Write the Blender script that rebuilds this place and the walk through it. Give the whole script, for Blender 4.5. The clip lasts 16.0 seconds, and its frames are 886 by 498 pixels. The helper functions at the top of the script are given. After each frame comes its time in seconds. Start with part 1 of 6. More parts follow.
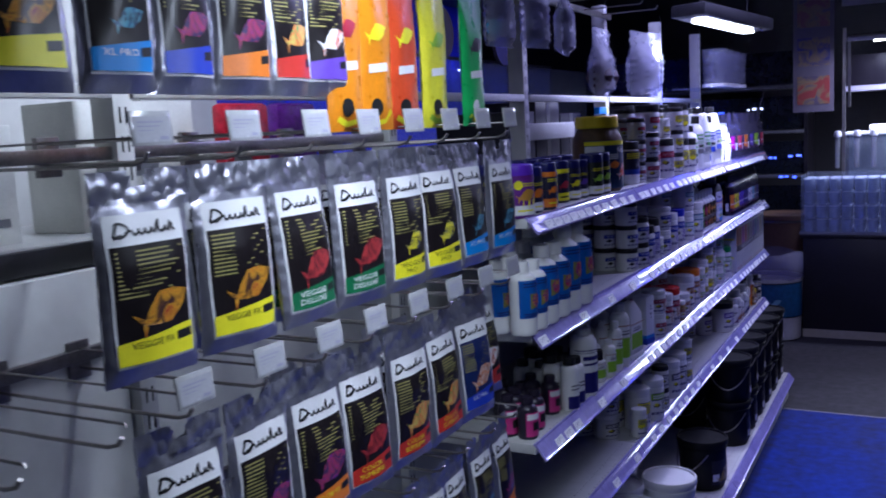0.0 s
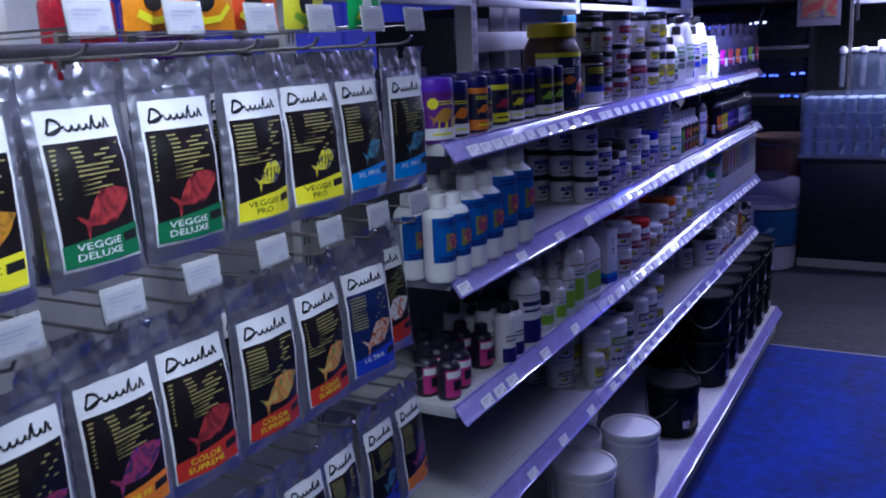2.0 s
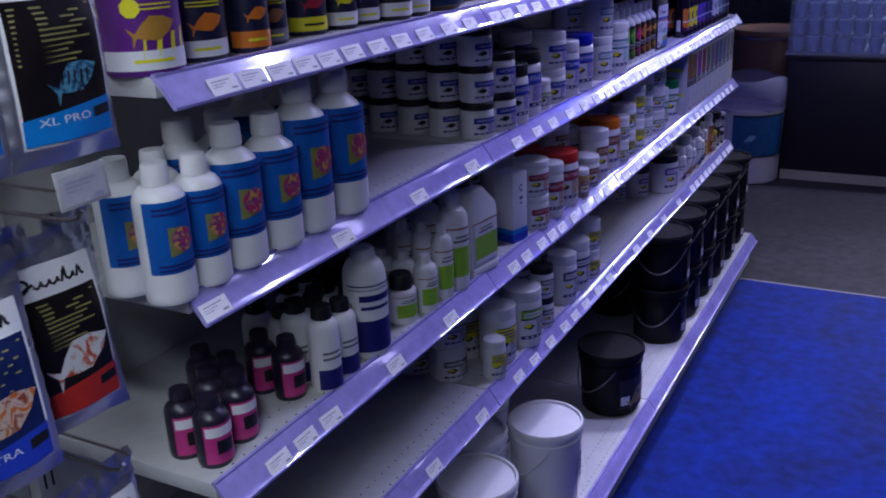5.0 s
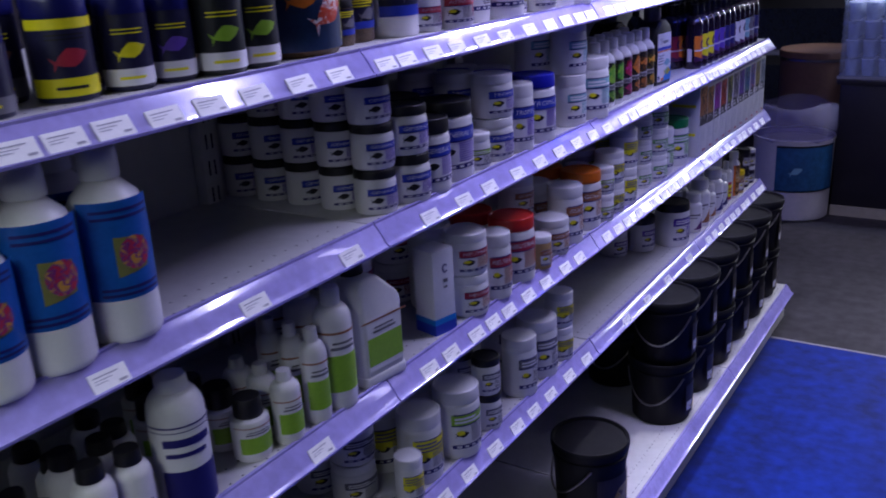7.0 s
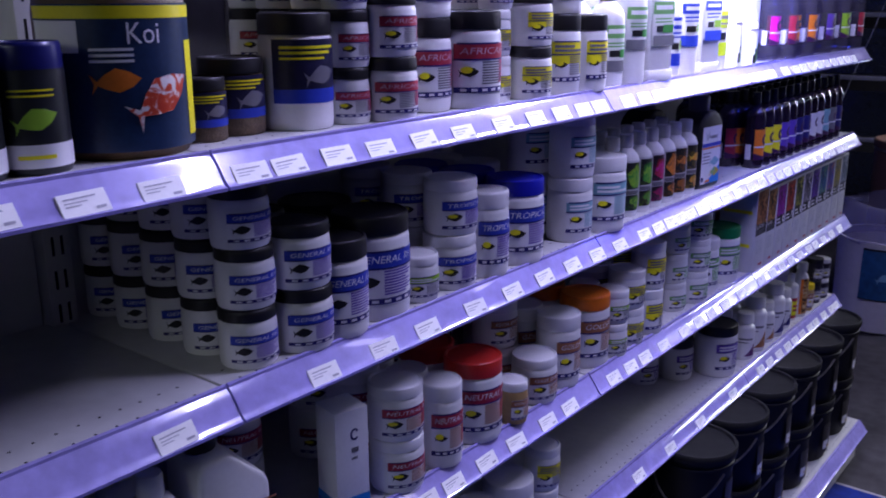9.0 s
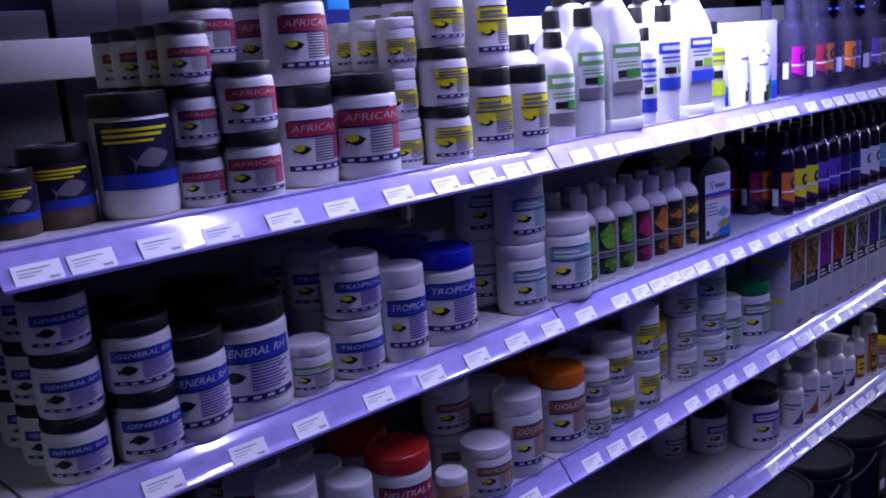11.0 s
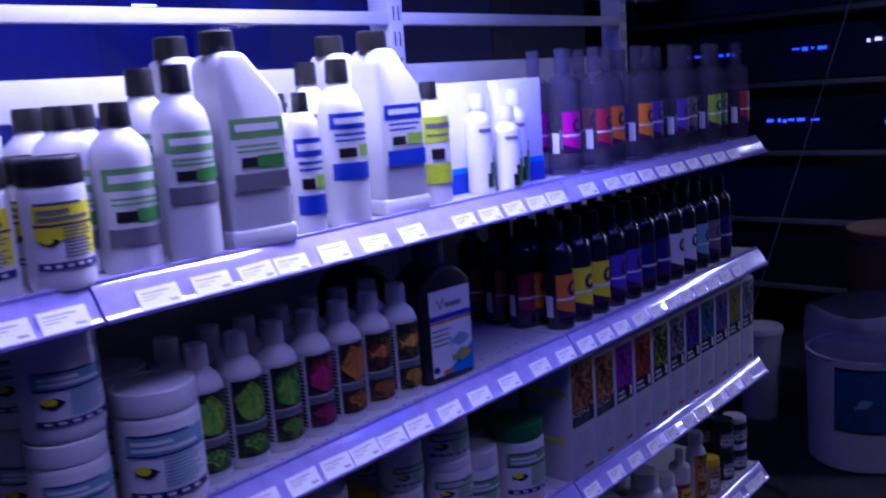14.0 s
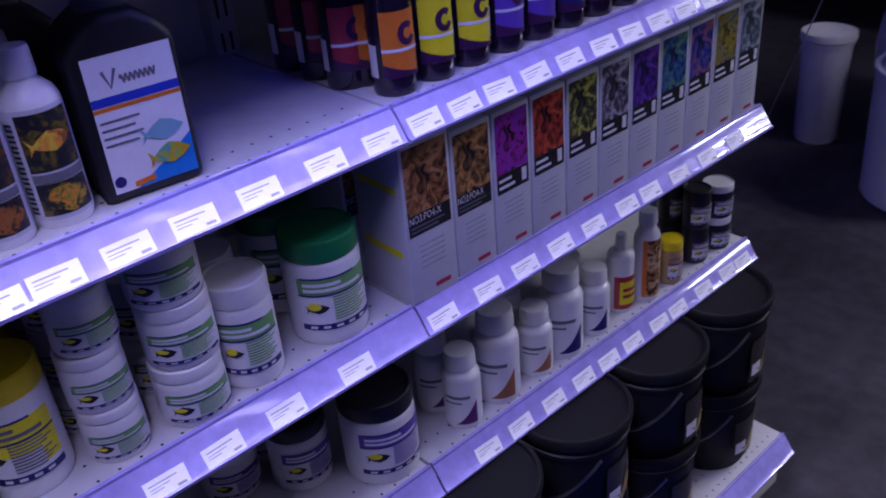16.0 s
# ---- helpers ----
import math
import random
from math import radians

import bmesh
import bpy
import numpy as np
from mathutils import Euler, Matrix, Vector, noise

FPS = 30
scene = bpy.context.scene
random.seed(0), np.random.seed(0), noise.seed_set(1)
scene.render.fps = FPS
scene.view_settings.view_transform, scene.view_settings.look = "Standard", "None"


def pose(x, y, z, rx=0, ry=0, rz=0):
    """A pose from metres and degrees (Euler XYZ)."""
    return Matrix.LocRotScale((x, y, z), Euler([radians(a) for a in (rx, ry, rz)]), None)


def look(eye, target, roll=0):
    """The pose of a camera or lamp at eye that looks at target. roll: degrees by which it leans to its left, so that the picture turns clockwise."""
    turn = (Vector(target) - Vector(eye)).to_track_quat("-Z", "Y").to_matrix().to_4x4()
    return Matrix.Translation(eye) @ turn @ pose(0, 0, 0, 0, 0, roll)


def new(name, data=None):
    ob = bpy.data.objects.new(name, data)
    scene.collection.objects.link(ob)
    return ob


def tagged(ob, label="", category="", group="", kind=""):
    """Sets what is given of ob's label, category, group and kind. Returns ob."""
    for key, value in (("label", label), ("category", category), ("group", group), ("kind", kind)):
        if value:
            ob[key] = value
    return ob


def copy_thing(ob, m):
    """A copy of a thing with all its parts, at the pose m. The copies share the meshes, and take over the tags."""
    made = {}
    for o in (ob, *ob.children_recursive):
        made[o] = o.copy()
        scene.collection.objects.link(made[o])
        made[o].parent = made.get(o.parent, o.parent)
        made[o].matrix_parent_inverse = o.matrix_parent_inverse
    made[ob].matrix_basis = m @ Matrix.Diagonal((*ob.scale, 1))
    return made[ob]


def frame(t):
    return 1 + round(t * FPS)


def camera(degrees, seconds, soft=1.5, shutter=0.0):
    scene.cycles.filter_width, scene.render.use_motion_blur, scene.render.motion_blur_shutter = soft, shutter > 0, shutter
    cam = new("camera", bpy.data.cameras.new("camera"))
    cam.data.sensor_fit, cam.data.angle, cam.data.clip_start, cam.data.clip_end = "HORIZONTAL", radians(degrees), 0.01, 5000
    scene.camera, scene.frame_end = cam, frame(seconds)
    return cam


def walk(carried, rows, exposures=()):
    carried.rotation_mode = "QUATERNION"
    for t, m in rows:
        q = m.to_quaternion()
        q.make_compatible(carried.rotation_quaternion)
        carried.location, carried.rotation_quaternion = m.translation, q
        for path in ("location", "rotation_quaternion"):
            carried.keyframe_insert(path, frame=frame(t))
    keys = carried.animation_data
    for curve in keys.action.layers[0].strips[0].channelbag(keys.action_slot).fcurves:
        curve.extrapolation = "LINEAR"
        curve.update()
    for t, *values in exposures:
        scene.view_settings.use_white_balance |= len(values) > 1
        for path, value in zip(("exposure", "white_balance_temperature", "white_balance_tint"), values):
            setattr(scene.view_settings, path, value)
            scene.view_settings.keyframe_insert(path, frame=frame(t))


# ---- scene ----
cam = camera(52.1, 16.0, soft=1.9, shutter=0.3)
PATH = [
    (0, (1.032, -0.112, 1.712), (0.087, 1.631, 1.45), -2.9),
    (0.5, (1.098, 0.045, 1.715), (0.172, 1.795, 1.429), -2.2),
    (1, (1.123, 0.164, 1.696), (0.159, 1.874, 1.307), -1.6),
    (1.5, (1.123, 0.234, 1.687), (0.114, 1.9, 1.236), -2.7),
    (2, (1.057, 0.303, 1.681), (0.108, 2.008, 1.243), -2.6),
    (2.5, (0.921, 0.429, 1.688), (0.068, 2.202, 1.329), -4.3),
    (3, (0.843, 0.518, 1.686), (0.088, 2.34, 1.353), -4.0),
    (3.5, (0.866, 0.635, 1.671), (0.081, 2.425, 1.249), -4.2),
    (4, (1.008, 0.816, 1.681), (0.084, 2.509, 1.151), -1.6),
    (4.2, (1.044, 0.89, 1.675), (0.109, 2.563, 1.103), -0.8),
    (6.3, (0.888, 1.444, 1.623), (-0.002, 3.081, 0.897), -5.9),
    (6.5, (0.936, 1.503, 1.631), (-0.023, 3.114, 0.935), -5.7),
    (7, (1.057, 1.671, 1.644), (0.021, 3.255, 0.999), -3.2),
    (7.5, (1.107, 1.777, 1.63), (0.05, 3.328, 0.939), -4.8),
    (8, (1.082, 1.89, 1.649), (0.067, 3.495, 1.022), -4.4),
    (8.5, (1.008, 2.061, 1.649), (-0.087, 3.66, 1.157), -0.2),
    (8.7, (0.999, 2.117, 1.651), (-0.145, 3.671, 1.124), 0.2),
    (10.8, (1.151, 2.546, 1.663), (-0.274, 3.877, 1.219), -4.0),
    (11, (1.164, 2.547, 1.661), (-0.267, 3.876, 1.228), -4.2),
    (11.5, (1.149, 2.581, 1.668), (-0.267, 3.939, 1.277), -4.4),
    (12, (1.126, 2.652, 1.663), (-0.238, 4.074, 1.317), -4.5),
    (12.5, (0.997, 2.793, 1.664), (-0.272, 4.316, 1.397), -3.8),
    (13, (0.896, 2.942, 1.68), (-0.343, 4.498, 1.472), -4.1),
    (13.5, (0.925, 3.085, 1.674), (-0.309, 4.636, 1.409), -5.6),
    (14, (1.068, 3.272, 1.666), (-0.231, 4.751, 1.312), -4.1),
    (14.5, (1.13, 3.412, 1.618), (-0.134, 4.862, 1.07), -4.9),
    (15, (1.07, 3.575, 1.611), (-0.089, 5.052, 0.922), -3.8),
    (15.5, (0.999, 3.805, 1.58), (-0.206, 5.156, 0.731), -4.1),
    (16, (0.978, 3.994, 1.6), (-0.332, 5.116, 0.588), -5.2),
]
EXPOSURES = [(0, 0.35, 5900, 7), (1.3, 0.15, 5750, 10), (2.5, 0.35, 5600, 10), (4.2, 0.42, 5750, 12), (6.3, 0.92, 6850, 2), (8.7, 0.85, 6900, 2), (10.8, 0.40, 6450, 10), (12.0, 0.12, 6050, 15), (13.0, -0.25, 5650, 25), (13.8, -0.6, 5200, 36), (14.5, -0.72, 5800, 36), (15.2, 0.40, 6300, 21), (16.0, 0.65, 6650, 12)]
walk(cam, [(t, look(eye, target, roll)) for t, eye, target, roll in PATH], EXPOSURES)

# ---- world, lamps, exposure ----
world = bpy.data.worlds.new("shop_dark")
scene.world = world
world.use_nodes = True
world.node_tree.nodes["Background"].inputs[0].default_value = (0.10, 0.09, 0.35, 1)
world.node_tree.nodes["Background"].inputs[1].default_value = 0.040
scene.view_settings.exposure = 0.0


def area_lamp(name, eye, target, sx, sy, watts, colour, spread=180):
    lamp = bpy.data.lights.new(name, "AREA")
    lamp.shape, lamp.size, lamp.size_y, lamp.energy, lamp.color = "RECTANGLE", sx, sy, watts, colour
    lamp.spread = radians(spread)
    ob = new(name, lamp)
    ob.matrix_world = look(eye, target)
    return ob


area_lamp("display_lamp_light", (0.20, 4.18, 2.08), (0.17, 4.12, 1.5), 0.10, 0.42, 15.5, (0.70, 0.69, 1.0), 165)
# Unseen lamp, inferred from the bright top row of hanging pouches.
area_lamp("first_bay_unseen_light", (0.33, 1.10, 2.25), (0.14, 1.12, 1.86), 0.06, 1.6, 12.0, (0.78, 0.83, 1.0), 140)
# Unseen overhead aisle lamps, placed and tinted to brighten strips and jars.
area_lamp("unseen_aisle_light", (0.62, 3.75, 2.72), (0.36, 3.7, 1.0), 0.08, 1.2, 26, (0.50, 0.47, 1.0))
area_lamp("unseen_aisle_light", (0.62, 5.3, 2.78), (0.35, 5.2, 1.0), 0.10, 1.3, 2.4, (0.48, 0.44, 1.0))
# Front fill added to brighten the last two bays; no known tube here.
area_lamp("unseen_aisle_light", (1.9, 5.2, 2.70), (0.2, 4.7, 0.8), 0.10, 1.3, 2.2, (0.58, 0.53, 1.0))
area_lamp("tank_rack_light", (-1.55, 4.6, 2.62), (-1.9, 4.6, 1.9), 0.2, 4.6, 13, (0.03, 0.05, 1.0))
area_lamp("far_tank_light", (1.5, 8.0, 1.83), (1.5, 8.0, 1.0), 1.9, 0.25, 48, (0.76, 0.76, 1.0))
area_lamp("tank_hood_light", (1.0, 7.46, 2.19), (1.0, 7.46, 1.0), 0.7, 0.1, 20, (0.70, 0.70, 1.0))

# ---- materials ----
MATS = {}


def mat(name, colour, rough=0.5, metal=0.0, vary=0.12, scale=30.0, bump=0.0, coat=0.0, alpha=None, spots=0.0):
    """A plain surface with two scales of variation, and relief."""
    if name in MATS:
        return MATS[name]
    m = bpy.data.materials.new(name)
    m.use_nodes = True
    nt = m.node_tree
    b = nt.nodes["Principled BSDF"]
    b.inputs["Roughness"].default_value, b.inputs["Metallic"].default_value = rough, metal
    b.inputs["Coat Weight"].default_value = coat
    co = nt.nodes.new("ShaderNodeTexCoord")
    fine, broad = nt.nodes.new("ShaderNodeTexNoise"), nt.nodes.new("ShaderNodeTexNoise")
    fine.inputs["Scale"].default_value, broad.inputs["Scale"].default_value = scale * 6, scale
    fine.inputs["Detail"].default_value = 4
    for n in (fine, broad):
        nt.links.new(co.outputs["Object"], n.inputs["Vector"])
    mix = nt.nodes.new("ShaderNodeMath")
    mix.operation = "ADD"
    nt.links.new(fine.outputs["Fac"], mix.inputs[0])
    nt.links.new(broad.outputs["Fac"], mix.inputs[1])
    ramp = nt.nodes.new("ShaderNodeMapRange")
    ramp.inputs["From Min"].default_value, ramp.inputs["From Max"].default_value = 0.6, 1.4
    ramp.inputs["To Min"].default_value, ramp.inputs["To Max"].default_value = 1 - vary, 1 + vary
    nt.links.new(mix.outputs[0], ramp.inputs["Value"])
    mul = nt.nodes.new("ShaderNodeVectorMath")
    mul.operation = "SCALE"
    mul.inputs[0].default_value = colour
    nt.links.new(ramp.outputs["Result"], mul.inputs["Scale"])
    nt.links.new(mul.outputs["Vector"], b.inputs["Base Color"])
    rr = nt.nodes.new("ShaderNodeMapRange")
    rr.inputs["To Min"].default_value, rr.inputs["To Max"].default_value = max(rough - 0.08, 0.02), min(rough + 0.12, 1)
    nt.links.new(broad.outputs["Fac"], rr.inputs["Value"])
    nt.links.new(rr.outputs["Result"], b.inputs["Roughness"])
    if bump:
        bp = nt.nodes.new("ShaderNodeBump")
        bp.inputs["Strength"].default_value, bp.inputs["Distance"].default_value = bump, 0.004
        nt.links.new(mix.outputs[0], bp.inputs["Height"])
        nt.links.new(bp.outputs["Normal"], b.inputs["Normal"])
    if alpha is not None:
        b.inputs["Alpha"].default_value = alpha
    MATS[name] = m
    return m


def glass(name, colour, rough=0.05, mixed=0.25, milk=1.0):
    """Thin clear plastic or glass: mostly clear, part glossy."""
    if name in MATS:
        return MATS[name]
    m = bpy.data.materials.new(name)
    m.use_nodes = True
    nt = m.node_tree
    nt.nodes.remove(nt.nodes["Principled BSDF"])
    clear, gloss, mix = (nt.nodes.new(k) for k in ("ShaderNodeBsdfTransparent", "ShaderNodeBsdfPrincipled", "ShaderNodeMixShader"))
    clear.inputs[0].default_value = (*colour, 1)
    gloss.inputs["Base Color"].default_value = (*(milk * c for c in colour), 1)
    gloss.inputs["Roughness"].default_value = rough
    mix.inputs[0].default_value = mixed
    nt.links.new(clear.outputs[0], mix.inputs[1])
    nt.links.new(gloss.outputs[0], mix.inputs[2])
    nt.links.new(mix.outputs[0], nt.nodes["Material Output"].inputs[0])
    MATS[name] = m
    return m


def glow(name, colour, strength):
    if name in MATS:
        return MATS[name]
    m = bpy.data.materials.new(name)
    m.use_nodes = True
    b = m.node_tree.nodes["Principled BSDF"]
    b.inputs["Emission Color"].default_value = (*colour, 1)
    b.inputs["Emission Strength"].default_value = strength
    MATS[name] = m
    return m


def picture(name, a, b, c, scale=45.0):
    """A printed picture: three inks in soft uneven patches."""
    if name in MATS:
        return MATS[name]
    m = bpy.data.materials.new(name)
    m.use_nodes = True
    nt = m.node_tree
    p = nt.nodes["Principled BSDF"]
    p.inputs["Roughness"].default_value = 0.35
    co, n, r = (nt.nodes.new(k) for k in ("ShaderNodeTexCoord", "ShaderNodeTexNoise", "ShaderNodeValToRGB"))
    n.inputs["Scale"].default_value, n.inputs["Detail"].default_value, n.inputs["Distortion"].default_value = scale, 5, 1.2
    r.color_ramp.elements[0].position, r.color_ramp.elements[0].color = 0.40, (*a, 1)
    r.color_ramp.elements[1].position, r.color_ramp.elements[1].color = 0.60, (*c, 1)
    e = r.color_ramp.elements.new(0.5)
    e.color = (*b, 1)
    nt.links.new(co.outputs["Object"], n.inputs["Vector"])
    nt.links.new(n.outputs["Fac"], r.inputs["Fac"])
    nt.links.new(r.outputs["Color"], p.inputs["Base Color"])
    MATS[name] = m
    return m


WHITE_PLASTIC = mat("white_plastic", (0.78, 0.78, 0.76), 0.32, vary=0.04, bump=0.02)
BLACK_PLASTIC = mat("black_plastic", (0.010, 0.010, 0.011), 0.45, vary=0.3, bump=0.03)
PAPER = mat("label_paper", (0.80, 0.80, 0.80), 0.42, vary=0.04)
TAG_PAPER = mat("tag_paper", (0.88, 0.88, 0.88), 0.5, vary=0.04)
NAVY = mat("navy_ink", (0.018, 0.016, 0.14), 0.4, vary=0.1)
BLACK_INK = mat("black_ink", (0.012, 0.012, 0.012), 0.4, vary=0.2)
GREY_INK = mat("grey_ink", (0.16, 0.16, 0.18), 0.5, vary=0.1)
WHITE_INK = mat("white_ink", (0.80, 0.80, 0.80), 0.4, vary=0.03)
YELLOW_INK = mat("yellow_ink", (0.85, 0.78, 0.02), 0.4, vary=0.06)
RED_INK = mat("red_ink", (0.40, 0.025, 0.05), 0.4, vary=0.1)
BLUE_INK = mat("blue_ink", (0.02, 0.05, 0.45), 0.4, vary=0.1)
CYAN_INK = mat("cyan_ink", (0.01, 0.22, 0.62), 0.4, vary=0.08)
GREEN_INK = mat("green_ink", (0.05, 0.28, 0.05), 0.4, vary=0.1)
LIME_INK = mat("lime_ink", (0.28, 0.52, 0.04), 0.4, vary=0.1)
SAGE_INK = mat("sage_ink", (0.17, 0.42, 0.13), 0.4, vary=0.08)
TEAL_INK = mat("teal_ink", (0.22, 0.45, 0.52), 0.4, vary=0.08)
ORANGE_INK = mat("orange_ink", (0.75, 0.20, 0.02), 0.4, vary=0.1)
BROWN_INK = mat("brown_ink", (0.36, 0.15, 0.06), 0.4, vary=0.1)
PURPLE_INK = mat("purple_ink", (0.13, 0.06, 0.42), 0.4, vary=0.1)
MAGENTA_INK = mat("magenta_ink", (0.60, 0.01, 0.30), 0.4, vary=0.1)
SHELF_PAINT = mat("shelf_paint", (0.52, 0.52, 0.50), 0.45, vary=0.10, scale=7, bump=0.03)
BACK_PAINT = mat("back_panel_paint", (0.60, 0.60, 0.57), 0.5, vary=0.10, scale=4, bump=0.02)
STRIP = mat("price_strip_plastic", (0.36, 0.32, 0.68), 0.13, vary=0.2, scale=9, coat=1.0, bump=0.03)
STEEL = mat("wire_steel", (0.30, 0.28, 0.27), 0.35, metal=1.0, vary=0.25)
FOIL = mat("pouch_foil", (0.54, 0.54, 0.62), 0.28, metal=0.85, vary=0.10, scale=16, bump=0.22)
HOLE = mat("hole_black", (0.01, 0.01, 0.01), 0.9)
CLEAR = glass("clear_plastic", (0.85, 0.86, 0.92), 0.06, 0.09)
TINT = glass("tinted_clear_bottle", (0.80, 0.77, 0.88), 0.05, 0.20, 0.22)
TANK_GLASS = glass("tank_glass", (0.85, 0.9, 1.0), 0.02, 0.10)
LID = {"navy": mat("navy_lid", (0.008, 0.010, 0.11), 0.3, vary=0.15), "black": BLACK_PLASTIC, "white": WHITE_PLASTIC,
       "blue": mat("blue_lid", (0.01, 0.015, 0.42), 0.35, vary=0.1), "red": mat("red_lid", (0.60, 0.03, 0.02), 0.35, vary=0.1),
       "orange": mat("orange_lid", (0.75, 0.17, 0.01), 0.35, vary=0.1), "yellow": mat("yellow_lid", (0.80, 0.62, 0.01), 0.35, vary=0.08),
       "green": mat("green_lid", (0.01, 0.20, 0.06), 0.35, vary=0.1), "purple": mat("purple_lid", (0.13, 0.03, 0.55), 0.35, vary=0.1)}

# ---- mesh helpers ----


def part(name, bm, material, parent, label=""):
    me = bm if isinstance(bm, bpy.types.Mesh) else to_mesh(name, bm, material)
    ob = new(name, me)
    ob.parent = parent
    if label:
        ob["label"] = label
    if name in SMALL_PRINT:
        ob["kind"] = "stuff"
    return ob


SMALL_PRINT = {"fine_print", "foot_print", "tag_print", "ticket_print", "caption_print", "label_print", "slot_column", "shelf_perforation", "deck_perforation", "fish_stripes", "title", "header_line", "caption", "maker_mark", "leaf", "dark_leaf", "band_lines"}


def to_mesh(name, bm, material, smooth=True):
    me = bpy.data.meshes.new(name)
    bmesh.ops.recalc_face_normals(bm, faces=bm.faces)
    bm.to_mesh(me)
    bm.free()
    me.materials.append(material)
    if smooth:
        for p in me.polygons:
            p.use_smooth = True
        me.set_sharp_from_angle(angle=radians(40))
    return me


def thing(name, m, label, category, group="", kind=""):
    ob = new(name)
    ob.empty_display_size = 0.02
    ob.matrix_basis = m
    return tagged(ob, label, category, group, kind)


def box(bm, x0, x1, y0, y1, z0, z1, bevel=0.0):
    r = bmesh.ops.create_cube(bm, size=1)
    vs = r["verts"]
    for v in vs:
        v.co = ((x0 + x1) / 2 + v.co.x * (x1 - x0), (y0 + y1) / 2 + v.co.y * (y1 - y0), (z0 + z1) / 2 + v.co.z * (z1 - z0))
    if bevel:
        es = list({e for v in vs for e in v.link_edges})
        bmesh.ops.bevel(bm, geom=es, offset=bevel, segments=2, affect="EDGES", profile=0.5)
    return bm


def boxed(*a, bevel=0.0):
    return box(bmesh.new(), *a, bevel=bevel)


def lathe(profile, seg=28, squash=1.0):
    """A turned shape from (radius, height) pairs; squash narrows it along y."""
    bm = bmesh.new()
    rings = []
    for r, z in profile:
        if r < 1e-6:
            rings.append([bm.verts.new((0, 0, z))])
        else:
            rings.append([bm.verts.new((r * math.cos(2 * math.pi * i / seg), squash * r * math.sin(2 * math.pi * i / seg), z)) for i in range(seg)])
    for a, b in zip(rings, rings[1:]):
        for i in range(seg):
            j = (i + 1) % seg
            if len(a) == 1 and len(b) == 1:
                continue
            if len(a) == 1:
                bm.faces.new((a[0], b[i], b[j]))
            elif len(b) == 1:
                bm.faces.new((a[i], a[j], b[0]))
            else:
                bm.faces.new((a[i], a[j], b[j], b[i]))
    return bm


def curved(rects, r, off):
    """Label pieces on a cylinder: each is (width from, width to, height from, height to), widths along the curve."""
    bm = bmesh.new()
    for w0, w1, z0, z1 in rects:
        n = max(2, int(abs(w1 - w0) / r * 7) + 1)
        low, high = [], []
        for i in range(n + 1):
            a = (w0 + (w1 - w0) * i / n) / r
            c, s = (r + off) * math.cos(a), (r + off) * math.sin(a)
            low.append(bm.verts.new((c, s, z0)))
            high.append(bm.verts.new((c, s, z1)))
        for i in range(n):
            bm.faces.new((low[i], low[i + 1], high[i + 1], high[i]))
    return bm


def flat(rects, x):
    """Label pieces on a plane that faces +x."""
    bm = bmesh.new()
    for y0, y1, z0, z1 in rects:
        bm.faces.new([bm.verts.new((x, y, z)) for y, z in ((y0, z0), (y1, z0), (y1, z1), (y0, z1))])
    return bm


WORDS = {}


def words(text, width, height):
    """Vertices and faces of a line of text, fitted into width and height and centred on 0, 0."""
    if text not in WORDS:
        cu = bpy.data.curves.new("lettering", "FONT")
        cu.body, cu.resolution_u, cu.align_x, cu.align_y = text, 2, "CENTER", "CENTER"
        ob = bpy.data.objects.new("lettering", cu)
        scene.collection.objects.link(ob)
        me = bpy.data.meshes.new_from_object(ob.evaluated_get(bpy.context.evaluated_depsgraph_get()))
        WORDS[text] = ([tuple(v.co) for v in me.vertices], [tuple(p.vertices) for p in me.polygons])
        bpy.data.objects.remove(ob)
        bpy.data.curves.remove(cu)
        bpy.data.meshes.remove(me)
    vs, fs = WORDS[text]
    xs, ys = [v[0] for v in vs], [v[1] for v in vs]
    sx, sy = width / (max(xs) - min(xs)), height / (max(ys) - min(ys))
    cx, cy = (max(xs) + min(xs)) / 2, (max(ys) + min(ys)) / 2
    return [((v[0] - cx) * sx, (v[1] - cy) * sy) for v in vs], fs


def lettering(text, width, height, place, slant=0.0):
    """A mesh of text, laid down by place(u, v) -> point."""
    vs, fs = words(text, width, height)
    bm = bmesh.new()
    made = [bm.verts.new(place(u + slant * v, v)) for u, v in vs]
    for f in fs:
        try:
            bm.faces.new([made[i] for i in f])
        except ValueError:
            pass
    return bm


def shape(points, place):
    """A flat outline, filled finely enough to follow a curved ground, laid down by place(u, v)."""
    bm = bmesh.new()
    bm.faces.new([bm.verts.new((u, v, 0)) for u, v in points])
    bmesh.ops.triangulate(bm, faces=bm.faces[:], quad_method="BEAUTY", ngon_method="EAR_CLIP")
    bmesh.ops.subdivide_edges(bm, edges=bm.edges[:], cuts=2, use_grid_fill=True)
    for vert in bm.verts:
        vert.co = place(vert.co.x, vert.co.y)
    return bm


def ribbon(points, wide, place):
    """A pen stroke along points, laid down by place(u, v)."""
    bm = bmesh.new()
    prev = None
    for i, (u, v) in enumerate(points):
        a, b = points[max(i - 1, 0)], points[min(i + 1, len(points) - 1)]
        d = math.hypot(b[0] - a[0], b[1] - a[1]) or 1
        nx, ny = -(b[1] - a[1]) / d * wide / 2, (b[0] - a[0]) / d * wide / 2
        pair = (bm.verts.new(place(u + nx, v + ny)), bm.verts.new(place(u - nx, v - ny)))
        if prev:
            bm.faces.new((prev[0], prev[1], pair[1], pair[0]))
        prev = pair
    return bm


